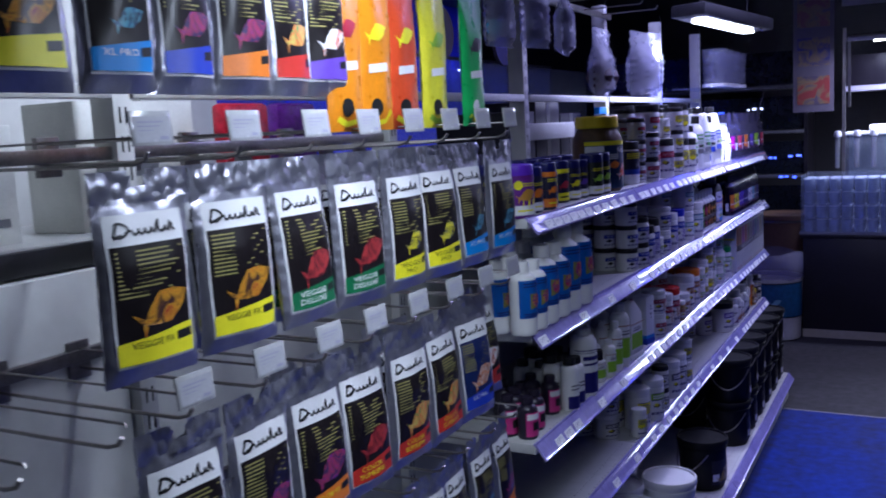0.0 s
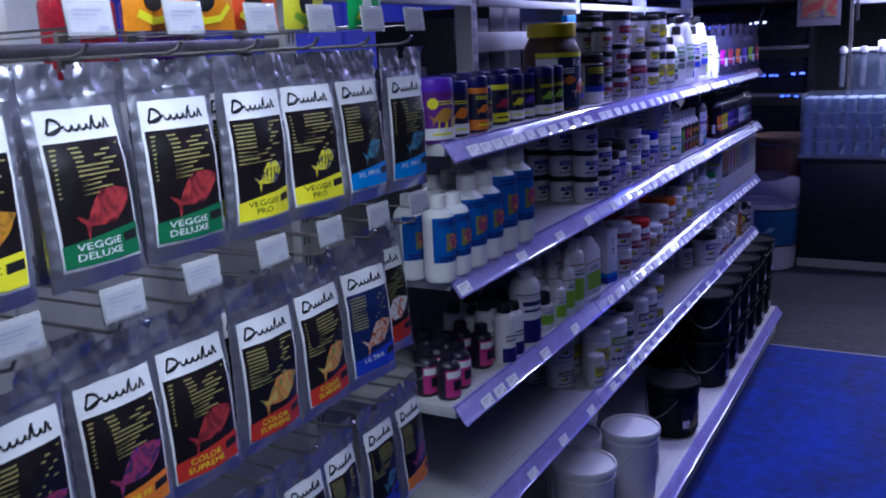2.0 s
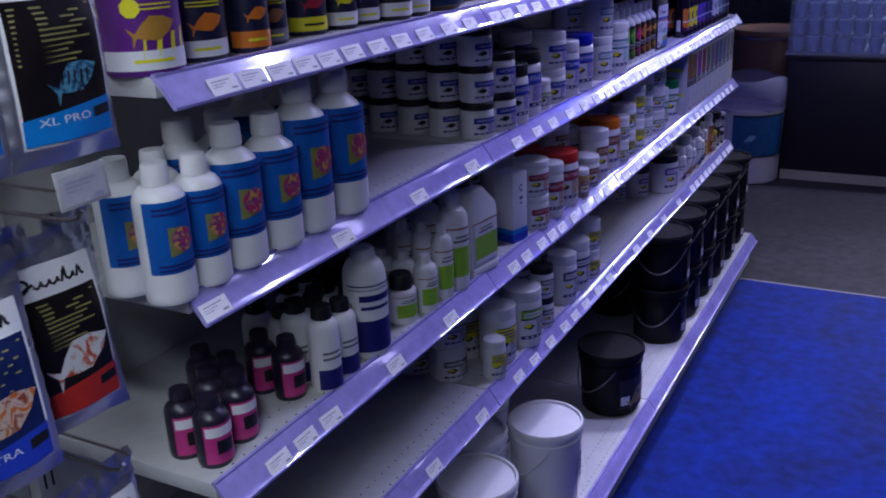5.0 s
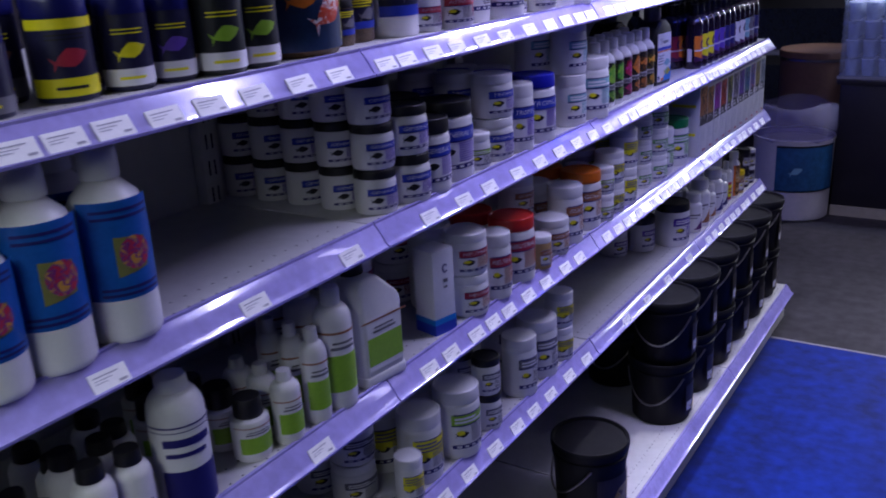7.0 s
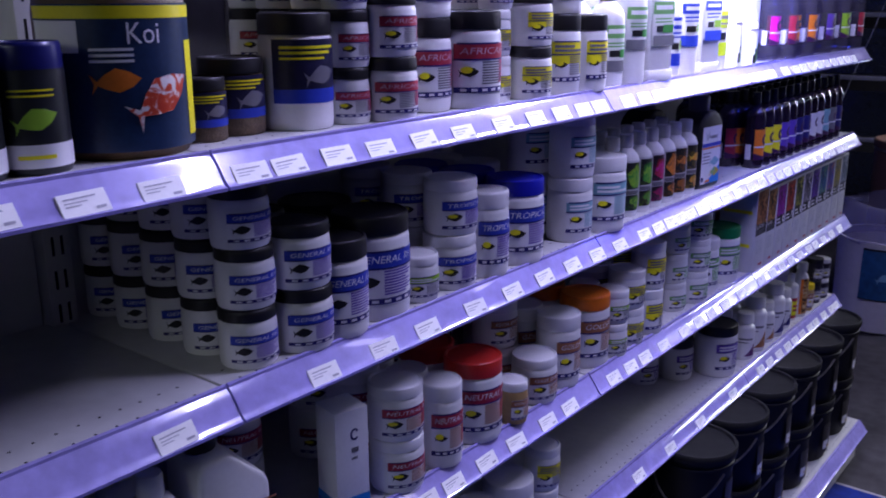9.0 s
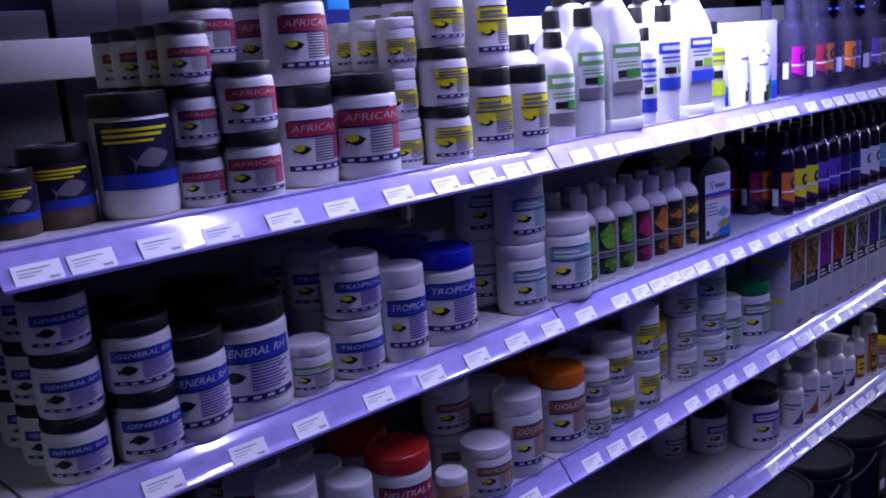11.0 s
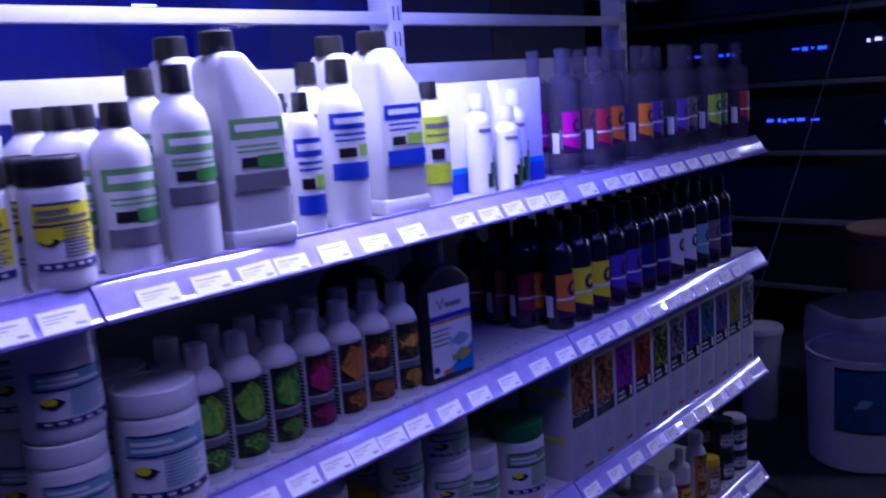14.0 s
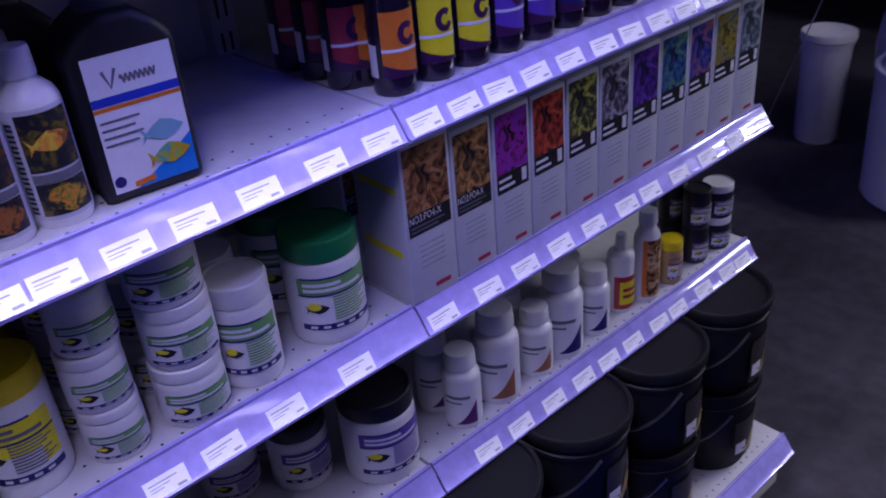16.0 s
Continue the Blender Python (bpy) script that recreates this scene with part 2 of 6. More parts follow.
def oval(cu, cv, ru, rv, n=18):
    return [(cu + ru * math.cos(2 * math.pi * i / n), cv + rv * math.sin(2 * math.pi * i / n)) for i in range(n)]


def fish(cu, cv, s, up=0.25):
    """Outline of a small fish, nose to the right, tilted upwards."""
    raw = [(-1, 0.42), (-0.72, 0.1), (-0.4, 0.34), (0.05, 0.55), (0.55, 0.36), (1, 0.02), (0.6, -0.28), (0.05, -0.44), (-0.4, -0.26), (-0.72, -0.08), (-1, -0.4), (-0.86, 0)]
    return [(cu + s * (u - up * v), cv + s * (v + up * u)) for u, v in raw]


def frond(cu, cv, ru, rv, k, n=40):
    """Outline of a coral or leaf clump: an oval with an uneven edge."""
    rim = [1 + 0.16 * math.sin(5 * a + k) + 0.13 * math.sin(9 * a + 2.3 * k) + 0.07 * math.sin(14 * a) for a in (2 * math.pi * i / n for i in range(n))]
    return [(cu + ru * f * math.cos(2 * math.pi * i / n), cv + rv * f * math.sin(2 * math.pi * i / n)) for i, f in enumerate(rim)]


def wire(bm, pts, r, seg=6):
    """A round bar along points."""
    rings = []
    for i, p in enumerate(pts):
        p = Vector(p)
        d = (Vector(pts[min(i + 1, len(pts) - 1)]) - Vector(pts[max(i - 1, 0)])).normalized()
        s = d.orthogonal().normalized() if abs(d.z) > 0.9 else d.cross(Vector((0, 0, 1))).normalized()
        t = d.cross(s)
        rings.append([bm.verts.new(p + r * (math.cos(2 * math.pi * k / seg) * s + math.sin(2 * math.pi * k / seg) * t)) for k in range(seg)])
    for a, b in zip(rings, rings[1:]):
        for k in range(seg):
            bm.faces.new((a[k], a[(k + 1) % seg], b[(k + 1) % seg], b[k]))
    bm.faces.new(rings[0])
    bm.faces.new(rings[-1])
    return bm

# ---- shell of the shop ----
FLOOR_CONC = mat("concrete_floor", (0.046, 0.042, 0.048), 0.68, vary=0.45, scale=3.0, bump=0.06)
FLOOR_BLUE = mat("blue_floor_paint", (0.002, 0.018, 0.19), 0.66, vary=0.6, scale=3.5, bump=0.25)
for floor_mat in (FLOOR_CONC, FLOOR_BLUE):
    floor_mat.node_tree.nodes["Principled BSDF"].inputs["Specular IOR Level"].default_value = 0.15
DARK_WALL = mat("dark_wall_paint", (0.03, 0.028, 0.04), 0.7, vary=0.2, scale=2)
CEIL = mat("dark_ceiling", (0.02, 0.02, 0.025), 0.8, vary=0.2, scale=2)
LAMINATE = mat("black_laminate", (0.012, 0.010, 0.016), 0.35, vary=0.3, scale=6)


def setting(name, bm, material, label, category):
    return tagged(new(name, to_mesh(name, bm, material)), label, category, kind="structure")


setting("floor", boxed(-4.0, 3.4, -2.2, 10.2, -0.08, 0.0), FLOOR_CONC, "scuffed grey concrete floor of the aisle", "floor")
setting("floor_blue_paint", boxed(-0.10, 3.35, -2.15, 5.28, 0.0, 0.004), FLOOR_BLUE, "mottled blue painted floor along the shelves", "floor")
setting("floor_edge_trim", boxed(0.27, 3.35, 5.281, 5.293, 0.0, 0.005), mat("edge_dust", (0.30, 0.29, 0.32), 0.7), "pale worn edge of the blue floor paint", "trim")
setting("wall_north", boxed(-4.1, 3.5, 10.2, 10.3, -0.08, 3.2), DARK_WALL, "dark painted end wall", "wall")
setting("wall_south", boxed(-4.1, 3.5, -2.3, -2.2, -0.08, 3.2), DARK_WALL, "dark painted wall behind the aisle", "wall")
setting("wall_east", boxed(3.4, 3.5, -2.2, 10.2, -0.08, 3.2), DARK_WALL, "dark painted side wall", "wall")
setting("wall_west", boxed(-4.1, -4.0, -2.2, 10.2, -0.08, 3.2), DARK_WALL, "dark painted side wall", "wall")
setting("ceiling", boxed(-4.1, 3.5, -2.3, 10.3, 3.2, 3.3), CEIL, "dark unlit ceiling", "ceiling")

# ---- shelving ----
BAY0, BAY = 1.93, 0.90
LIPS = (1.446, 1.159, 0.868, 0.572)          # lower edge of the price strips
TOPS = tuple(z + 0.038 for z in LIPS)        # upper face of the shelves
DECK = 0.153
FRONT = 0.020                                # goods stand this far nearer the aisle than their listed places
LEVEL = {"S0": TOPS[0], "S1": TOPS[1], "S2": TOPS[2], "S3": TOPS[3], "D": DECK}


def strip_mesh(y0, y1, z, x):
    """A price strip: a thin channel, bowed outwards, with a lip above and below."""
    bm = bmesh.new()
    prof = [(x - 0.036, z + 0.0385), (x - 0.032, z + 0.0425), (x - 0.0275, z + 0.0415), (x - 0.0275, z + 0.0375), (x - 0.0235, z + 0.034), (x - 0.014, z + 0.0215), (x - 0.0065, z + 0.0095), (x - 0.002, z + 0.0045), (x + 0.002, z + 0.003), (x + 0.0015, z - 0.001), (x - 0.004, z - 0.001), (x - 0.012, z + 0.010), (x - 0.024, z + 0.026)]
    a = [bm.verts.new((px, y0, pz)) for px, pz in prof]
    b = [bm.verts.new((px, y1, pz)) for px, pz in prof]
    n = len(prof)
    for i in range(n):
        bm.faces.new((a[i], a[(i + 1) % n], b[(i + 1) % n], b[i]))
    bm.faces.new(a)
    bm.faces.new(b)
    return bm


def dots(x0, x1, y0, y1, z, step=0.026, r=0.0022):
    bm = bmesh.new()
    ys = np.arange(y0 + 0.03, y1 - 0.02, step)
    for x in (x0, x1):
        for y in ys:
            bm.faces.new([bm.verts.new((x + r * math.cos(k * math.pi / 3), y + r * math.sin(k * math.pi / 3), z)) for k in range(6)])
    return bm


TAG = to_mesh("price_tag", boxed(-0.0008, 0.0008, -0.026, 0.026, -0.0125, 0.0125), TAG_PAPER)
TAG_PRINT = to_mesh("tag_print", flat([(-0.021, 0.014, 0.0055, 0.0070), (-0.021, 0.004, 0.0015, 0.0025), (-0.021, -0.004, -0.002, -0.001), (0.010, 0.021, -0.0085, -0.0055)], 0.0013), mat("faint_print", (0.36, 0.36, 0.42), 0.6))

TAGS = {0: (2.03, 2.09, 2.15, 2.21, 2.27, 2.244 + 0.09, 2.41, 2.486, 2.567, 2.66, 2.75, 2.871, 2.93, 3.012, 3.093, 3.184, 3.276, 3.38, 3.474, 3.555, 3.63, 3.69, 3.80, 3.87, 3.935, 3.99, 4.062, 4.139, 4.215, 4.335, 4.40, 4.465, 4.53, 4.59, 4.695, 4.784, 4.85, 4.92, 4.99, 5.06, 5.13, 5.20, 5.27, 5.34),
        1: (1.96, 2.268, 2.518, 2.74, 2.973, 3.091, 3.189, 3.31, 3.415, 3.515, 3.611, 3.704, 3.797, 3.905, 3.972, 4.031, 4.085, 4.14, 4.196, 4.269, 4.343, 4.423, 4.513, 4.595, 4.665, 4.733, 4.797, 4.868, 4.94, 5.015, 5.081, 5.15, 5.22, 5.29, 5.36),
        2: (2.05, 2.12, 2.19, 2.40, 2.62, 2.94, 3.017, 3.115, 3.184, 3.253, 3.345, 3.436, 3.541, 3.622, 3.71, 3.80, 3.876, 3.944, 4.038, 4.151, 4.236, 4.31, 4.40, 4.51, 4.665, 4.755, 4.834, 4.914, 4.995, 5.082, 5.145, 5.23, 5.316, 5.408),
        3: (2.30, 2.52, 2.75, 2.96, 3.062, 3.171, 3.276, 3.36, 3.45, 3.556, 3.665, 3.95, 4.12, 4.30, 4.52, 4.648, 4.732, 4.809, 4.891, 4.97, 5.041, 5.112, 5.193, 5.253, 5.34, 5.425, 5.482)}


def shelving_unit(i):
    """One bay: uprights at its near side, back panel, deck, four shelves with price strips."""
    y0, y1 = BAY0 + BAY * i, BAY0 + BAY * (i + 1)
    shelves = i >= 0
    unit = thing("shelving_unit", pose(0, y0, 0), "off-white slotted steel shop shelving bay with price strips" if shelves else "off-white slotted steel shop shelving bay hung with wire hooks", "shelving", "shelving bays along the aisle")
    ya, yb = 0.002, BAY - 0.002
    post = bmesh.new()
    for yy in ([0.0] + ([BAY] if i == 3 else [])):
        box(post, -0.262, -0.205, yy - 0.02, yy + 0.02, 0.0, 2.20, bevel=0.003)
    part("upright", post, BACK_PAINT, unit)
    slots = bmesh.new()
    for yy in ([0.0] + ([BAY] if i == 3 else [])):
        for k in range(40):
            z = 0.25 + k * 0.05
            for s in (-0.007, 0.007):
                bm_y = yy + s
                slots.faces.new([slots.verts.new((-0.2045, bm_y + dy, z + dz)) for dy, dz in ((-0.0022, 0), (0.0022, 0), (0.0022, 0.028), (-0.0022, 0.028))])
    part("slot_column", slots, HOLE, unit)
    top = 1.52 if i == 0 else (1.46 if i > 0 else 1.505)
    part("back_panel", boxed(-0.250, -0.228, 0.022, BAY - 0.022, 0.05, top, bevel=0.003), BACK_PAINT, unit)
    if i > 0:
        part("back_rail", boxed(-0.245, -0.220, 0.022, BAY - 0.022, 1.655, 1.715, bevel=0.004), BACK_PAINT, unit)
    part("rail", boxed(-0.225, -0.200, 0.022, BAY - 0.022, 1.792, 1.816, bevel=0.003), BACK_PAINT, unit)
    part("kick_plate", boxed(0.283, 0.298, ya, yb, 0.005, 0.105), BACK_PAINT, unit)
    part("deck", boxed(-0.225, 0.3015, ya, yb, 0.118, DECK, bevel=0.003), SHELF_PAINT, unit)
    part("deck_perforation", dots(0.24, 0.28, 0, BAY, DECK + 0.0006, 0.022), HOLE, unit)
    s = part("price_strip", strip_mesh(ya, yb, 0.113, 0.330), STRIP, unit)
    if not shelves:
        return unit
    for k in range(4):
        part("shelf", boxed(-0.225, 0.1625, ya, yb, LIPS[k] + 0.012, TOPS[k], bevel=0.0025), SHELF_PAINT, unit)
        part("shelf_perforation", dots(0.115, 0.150, 0, BAY, TOPS[k] + 0.0006), HOLE, unit)
        s = part("price_strip", strip_mesh(ya, yb, LIPS[k], 0.191), STRIP, unit)
        for y in TAGS[k]:
            if y0 + 0.02 < y < y1 - 0.02:
                t = part("price_tag", TAG, None, s)
                t.matrix_basis = pose(0.1835, y - y0, LIPS[k] + 0.0135 + random.uniform(-0.0015, 0.001), random.uniform(-2, 2), -33)
                p = part("tag_print", TAG_PRINT, None, s)
                p.matrix_basis = t.matrix_basis
    return unit


for i in range(-3, 4):
    shelving_unit(i)

# ---- tubs, jars and bottles ----
MADE = {}
SCHEMES = {  # header ink, title, title ink, text ink, emblem?, foot ink
    "african": (RED_INK, "AFRICAN", mat("pale_pink_ink", (0.58, 0.40, 0.46), 0.4), GREY_INK, True, NAVY),
    "yellow": (YELLOW_INK, "", GREY_INK, GREY_INK, True, NAVY),
    "general": (BLUE_INK, "GENERAL RH", WHITE_INK, PURPLE_INK, True, NAVY),
    "tropical": (BLUE_INK, "TROPICAL", WHITE_INK, PURPLE_INK, True, NAVY),
    "neutral": (RED_INK, "NEUTRAL R", WHITE_INK, BROWN_INK, True, NAVY),
    "gold": (BROWN_INK, "GOLDFISH", WHITE_INK, BROWN_INK, True, NAVY),
    "teal": (TEAL_INK, "", WHITE_INK, TEAL_INK, True, NAVY),
    "green": (SAGE_INK, "", WHITE_INK, SAGE_INK, True, NAVY),
    "purple": (PURPLE_INK, "", WHITE_INK, PURPLE_INK, True, NAVY),
    "lime": (LIME_INK, "", WHITE_INK, GREY_INK, True, NAVY),
    "plain": (GREY_INK, "", WHITE_INK, GREY_INK, True, NAVY),
}


MAGENTA_RED = mat("rose_ink", (0.50, 0.05, 0.13), 0.4, vary=0.2)


def label_on(ob, r, z0, z1, scheme, wide=2.0):
    """A wrap-round paper label with header, title, small print, emblem and foot band."""
    head, title, tink, ink, emblem, foot = SCHEMES[scheme]
    w, h = r * wide / 2, z1 - z0
    on = lambda u, v, off=0.0016: ((r + off) * math.cos(u / r), (r + off) * math.sin(u / r), v)
    lab = part("label", curved([(-w, w, z0, z1)], r, 0.0005), PAPER, ob)
    part("header", curved([(-w, w, z1 - (0.55 if scheme == "yellow" else 0.32) * h, z1 - 0.02 * h)], r, 0.0010), head, lab)
    if scheme in ("african", "neutral", "gold", "yellow"):
        part("side_panel", curved([(0.55 * w, w, z0 + 0.20 * h, z1 - 0.30 * h)], r, 0.0008), MAGENTA_RED if scheme == "african" else head, lab)
    cz = z1 - 0.16 * h
    if title:
        bm = lettering(title, 1.60 * w, 0.13 * h, lambda u, v: on(u, cz + v), 0.22)
    else:
        bm = curved([(-0.85 * w, 0.1 * w, cz, cz + 0.06 * h), (-0.85 * w, 0.7 * w, cz - 0.10 * h, cz - 0.04 * h)], r, 0.0016)
    part("title", bm, tink, lab)
    part("header_line", curved([(-w, w, z1 - 0.345 * h, z1 - 0.31 * h), (-w * 0.9, w * 0.5, z1 - 0.035 * h, z1 + 0.0 * h)], r, 0.0014), NAVY, lab)
    part("fine_print", curved([(-0.15 * w, w * (0.55 + 0.4 * ((k * 7) % 5) / 5), z0 + 0.19 * h + k * 0.052 * h, z0 + 0.215 * h + k * 0.052 * h) for k in range(9)], r, 0.0013), ink, lab)
    part("foot_band", curved([(-w, w, z0 + 0.02 * h, z0 + 0.13 * h)], r, 0.0012), foot, lab)
    part("foot_print", curved([(-0.8 * w + k * 0.32 * w, -0.62 * w + k * 0.32 * w, z0 + 0.05 * h, z0 + 0.10 * h) for k in range(5)], r, 0.0016), WHITE_INK, lab)
    if emblem:
        c = z0 + 0.42 * h
        part("emblem", shape(fish(-0.55 * w, c, 0.30 * w, 0.1), lambda u, v: on(u, v, 0.0014)), BLACK_INK, lab)
        if scheme not in ("general",):
            part("emblem_patch", shape(oval(-0.62 * w, c + 0.05 * h, 0.18 * w, 0.07 * h, 10), lambda u, v: on(u, v, 0.0018)), YELLOW_INK, lab)


def jar_shape(r, h, lid):
    lh = min(0.024, h * 0.2) if h < 0.13 else 0.028
    nr = r * 0.94
    body = [(0, 0.003), (r * 0.82, 0.003), (r * 0.86, 0.0), (r * 0.95, 0.001), (r * 0.985, 0.005), (r, 0.012), (r, h - lh - 0.010), (r * 0.985, h - lh - 0.005), (nr, h - lh - 0.001), (nr * 0.97, h - lh + 0.001), (nr * 0.96, h - 0.003), (0, h - 0.003)]
    lidp = [(nr * 0.98, h - lh), (r * 0.985, h - lh), (r * 0.995, h - lh + 0.002), (r * 0.99, h - 0.005), (r * 0.975, h - 0.0015), (r * 0.93, h), (r * 0.89, h - 0.0005), (r * 0.87, h - 0.002), (0, h - 0.002)]
    return body, lidp


NAMES = {"african": "red-labelled", "yellow": "yellow-labelled", "general": "navy-labelled", "tropical": "blue-labelled", "neutral": "red-labelled", "gold": "brown-labelled", "teal": "pale teal-labelled", "green": "green-labelled", "purple": "purple-labelled", "lime": "lime-labelled", "plain": "grey-labelled"}


def place_copies(key, build, spots, z):
    """Builds the first, copies the rest: spots are (x, y, level above z, turn)."""
    for x, y, dz, turn in spots:
        m = pose(x + FRONT, y, z + dz, 0, 0, turn)
        if key in MADE:
            copy_thing(MADE[key], m)
        else:
            MADE[key] = build(m)


def jar(level, x, y, r, h, lid="white", scheme="plain", n=1, deep=1, turn=-12, body=WHITE_PLASTIC, gap=1.04, back_n=None):
    """Tubs on a shelf, n high and deep rows back."""
    key = ("jar", round(r, 3), round(h, 3), lid, scheme)

    def build(m):
        ob = thing("supplement_jar", m, f"white plastic tub, {lid} screw lid, {NAMES[scheme]}, on a shelf", "jar", f"{NAMES[scheme]} tubs on the shelves")
        bp, lp = jar_shape(r, h, lid)
        part("body", lathe(bp), body, ob)
        part("lid", lathe(lp), LID[lid], ob, f"{lid} ribbed screw lid")
        lh = 0.028
        label_on(ob, r, 0.13 * h if h < 0.11 else 0.16 * h, (h - lh) * (0.93 if h < 0.11 else 0.84), scheme)
        return ob

    spots = []
    for d in range(deep):
        for k in range(n if d == 0 or back_n is None else back_n):
            spots.append((x - d * 2 * r * gap + random.uniform(-0.002, 0.002) * (d > 0), y + random.uniform(-0.003, 0.003) * (d > 0 or k > 0), k * (h + 0.0004), turn + random.uniform(-9, 9)))
    place_copies(key, build, spots, LEVEL[level])


def bottle(level, x, y, r, h, cap, label, words_on, name="bottle", desc="", body=WHITE_PLASTIC, neck=0.42, capr=0.5, caph=0.14, deep=1, turn=-12, wide=2.2, lab=(0.10, 0.62), dome=False, gap=1.05, extra=None):
    """A round bottle with shoulder, cap and label."""
    key = ("bottle", round(r, 3), round(h, 3), desc)

    def build(m):
        ob = thing(name, m, desc, "bottle", f"{desc.split(',')[0]} row")
        ch = caph * h
        sh = h * (0.66 if not dome else 0.72)
        prof = [(0, 0.002), (r * 0.85, 0.002), (r * 0.93, 0.0), (r * 0.985, 0.004), (r, 0.01), (r, sh)]
        if dome:
            for k in range(1, 7):
                a = k / 7 * math.pi / 2
                prof.append((r * (neck + (1 - neck) * math.cos(a)), sh + (h - ch - sh) * math.sin(a)))
        else:
            prof += [(r * 0.98, sh + 0.25 * (h - ch - sh)), (r * 0.86, sh + 0.55 * (h - ch - sh)), (r * 0.6, sh + 0.8 * (h - ch - sh))]
        prof += [(r * neck, h - ch - 0.001), (r * neck, h - 0.004), (0, h - 0.004)]
        part("body", lathe(prof, 24), body, ob)
        cr = r * capr
        part("cap", lathe([(cr * 0.9, h - ch), (cr, h - ch), (cr * 1.01, h - ch + 0.003), (cr * 0.97, h - 0.004), (cr * 0.9, h), (0, h)], 20), cap, ob)
        z0, z1 = lab[0] * h, lab[1] * h
        w = r * wide / 2
        lb = part("label", curved([(-w, w, z0, z1)], r, 0.0005), label, ob)
        for nm, rects, ink in words_on:
            part(nm, curved([(a * w, b * w, z0 + c * (z1 - z0), z0 + d * (z1 - z0)) for a, b, c, d in rects], r, 0.0012 + 0.0004 * (nm != "header")), ink, lb)
        if extra:
            extra(ob, lb, r, w, z0, z1)
        return ob

    spots = [(x - d * 2 * r * gap, y + random.uniform(-0.003, 0.003) * (d > 0), 0, turn + random.uniform(-7, 7)) for d in range(deep)]
    place_copies(key, build, spots, LEVEL[level])


LINES = [(-0.7, 0.75 - 0.2 * (k % 3), 0.12 + 0.055 * k, 0.145 + 0.055 * k) for k in range(8)]


def columns(u0, u1, low, high, r, off, n=12):
    """A strip between two lines, laid round a bottle."""
    bm = bmesh.new()
    us = [u0 + (u1 - u0) * k / n for k in range(n + 1)]
    rows = [[bm.verts.new(((r + off) * math.cos(u / r), (r + off) * math.sin(u / r), f(u))) for u in us] for f in (low, high)]
    for k in range(n):
        bm.faces.new((rows[0][k], rows[0][k + 1], rows[1][k + 1], rows[1][k]))
    return bm


# ---- top shelf, first bay: fish food ----
FOOD_DARK = mat("dark_food_label", (0.015, 0.015, 0.05), 0.35, vary=0.3)


def food_tin(level, x, y, r, h, lid, ground, mid, desc, foot=WHITE_INK, band=None, sun=False):
    """A fish-food canister: printed body, snap lid, fish picture, foot band."""
    ob = thing("fish_food_canister", pose(x + FRONT, y, LEVEL[level], 0, 0, random.uniform(-30, -12)), desc, "canister", "fish food canisters")
    bp, lp = jar_shape(r, h, lid)
    part("body", lathe(bp), ground, ob)
    part("lid", lathe(lp), LID[lid], ob)
    on = lambda u, v, off=0.0012: ((r + off) * math.cos(u / r), (r + off) * math.sin(u / r), v)
    w = 1.1 * r
    lb = part("label", curved([(-w * 1.3, w * 1.3, 0.06 * h, 0.80 * h)], r, 0.0005), ground, ob)
    part("foot_band", curved([(-w * 1.3, w * 1.3, 0.06 * h, 0.24 * h)], r, 0.0009), foot, lb)
    if band:
        part("top_band", curved([(-w * 1.3, w * 1.3, 0.70 * h, 0.80 * h)], r, 0.0009), band, lb)
    part("picture", shape(fish(0, 0.42 * h, 0.6 * r, 0.3), on), mid, lb)
    part("fine_print", curved([(-0.6 * w, 0.5 * w, (0.60 + 0.04 * k) * h, (0.615 + 0.04 * k) * h) for k in range(2)] + [(-0.5 * w, 0.4 * w, 0.13 * h, 0.16 * h)], r, 0.0014), YELLOW_INK if foot is not YELLOW_INK else BLACK_INK, lb)
    if sun:
        pts = [(-0.45 * w + 0.22 * w * (1 if k % 2 else 0.6) * math.cos(k * math.pi / 8), 0.62 * h + 0.22 * w * (1 if k % 2 else 0.6) * math.sin(k * math.pi / 8)) for k in range(16)]
        part("sun_mark", shape(pts, on), YELLOW_INK, lb)
        part("banner", shape([(-0.3 * w, 0.16 * h), (0.8 * w, 0.24 * h), (0.85 * w, 0.42 * h), (-0.25 * w, 0.34 * h)], lambda u, v: on(u, v, 0.0010)), YELLOW_INK, lb)
    return ob


PURPLE_CAN = mat("purple_can", (0.13, 0.02, 0.22), 0.35, vary=0.2)
food_tin("S0", 0.095, 1.966, 0.050, 0.132, "purple", PURPLE_CAN, mat("fish_gold", (0.5, 0.25, 0.04), 0.4), "purple canister with purple lid and a yellow sun", WHITE_INK, None, True)
food_tin("S0", 0.085, 2.075, 0.040, 0.120, "navy", FOOD_DARK, ORANGE_INK, "dark canister with an orange goldfish and white foot", WHITE_INK)
food_tin("S0", 0.10, 2.165, 0.030, 0.126, "navy", FOOD_DARK, ORANGE_INK, "slim dark canister with orange bands", ORANGE_INK, ORANGE_INK)
food_tin("S0", 0.07, 2.240, 0.034, 0.100, "navy", FOOD_DARK, BROWN_INK, "short dark canister with a pale foot", GREY_INK)
food_tin("S0", 0.055, 2.36, 0.037, 0.122, "navy", FOOD_DARK, RED_INK, "dark canister with yellow bands and a red fish", YELLOW_INK, YELLOW_INK)
food_tin("S0", 0.065, 2.445, 0.032, 0.118, "navy", FOOD_DARK, YELLOW_INK, "dark blue canister with a white foot", WHITE_INK)
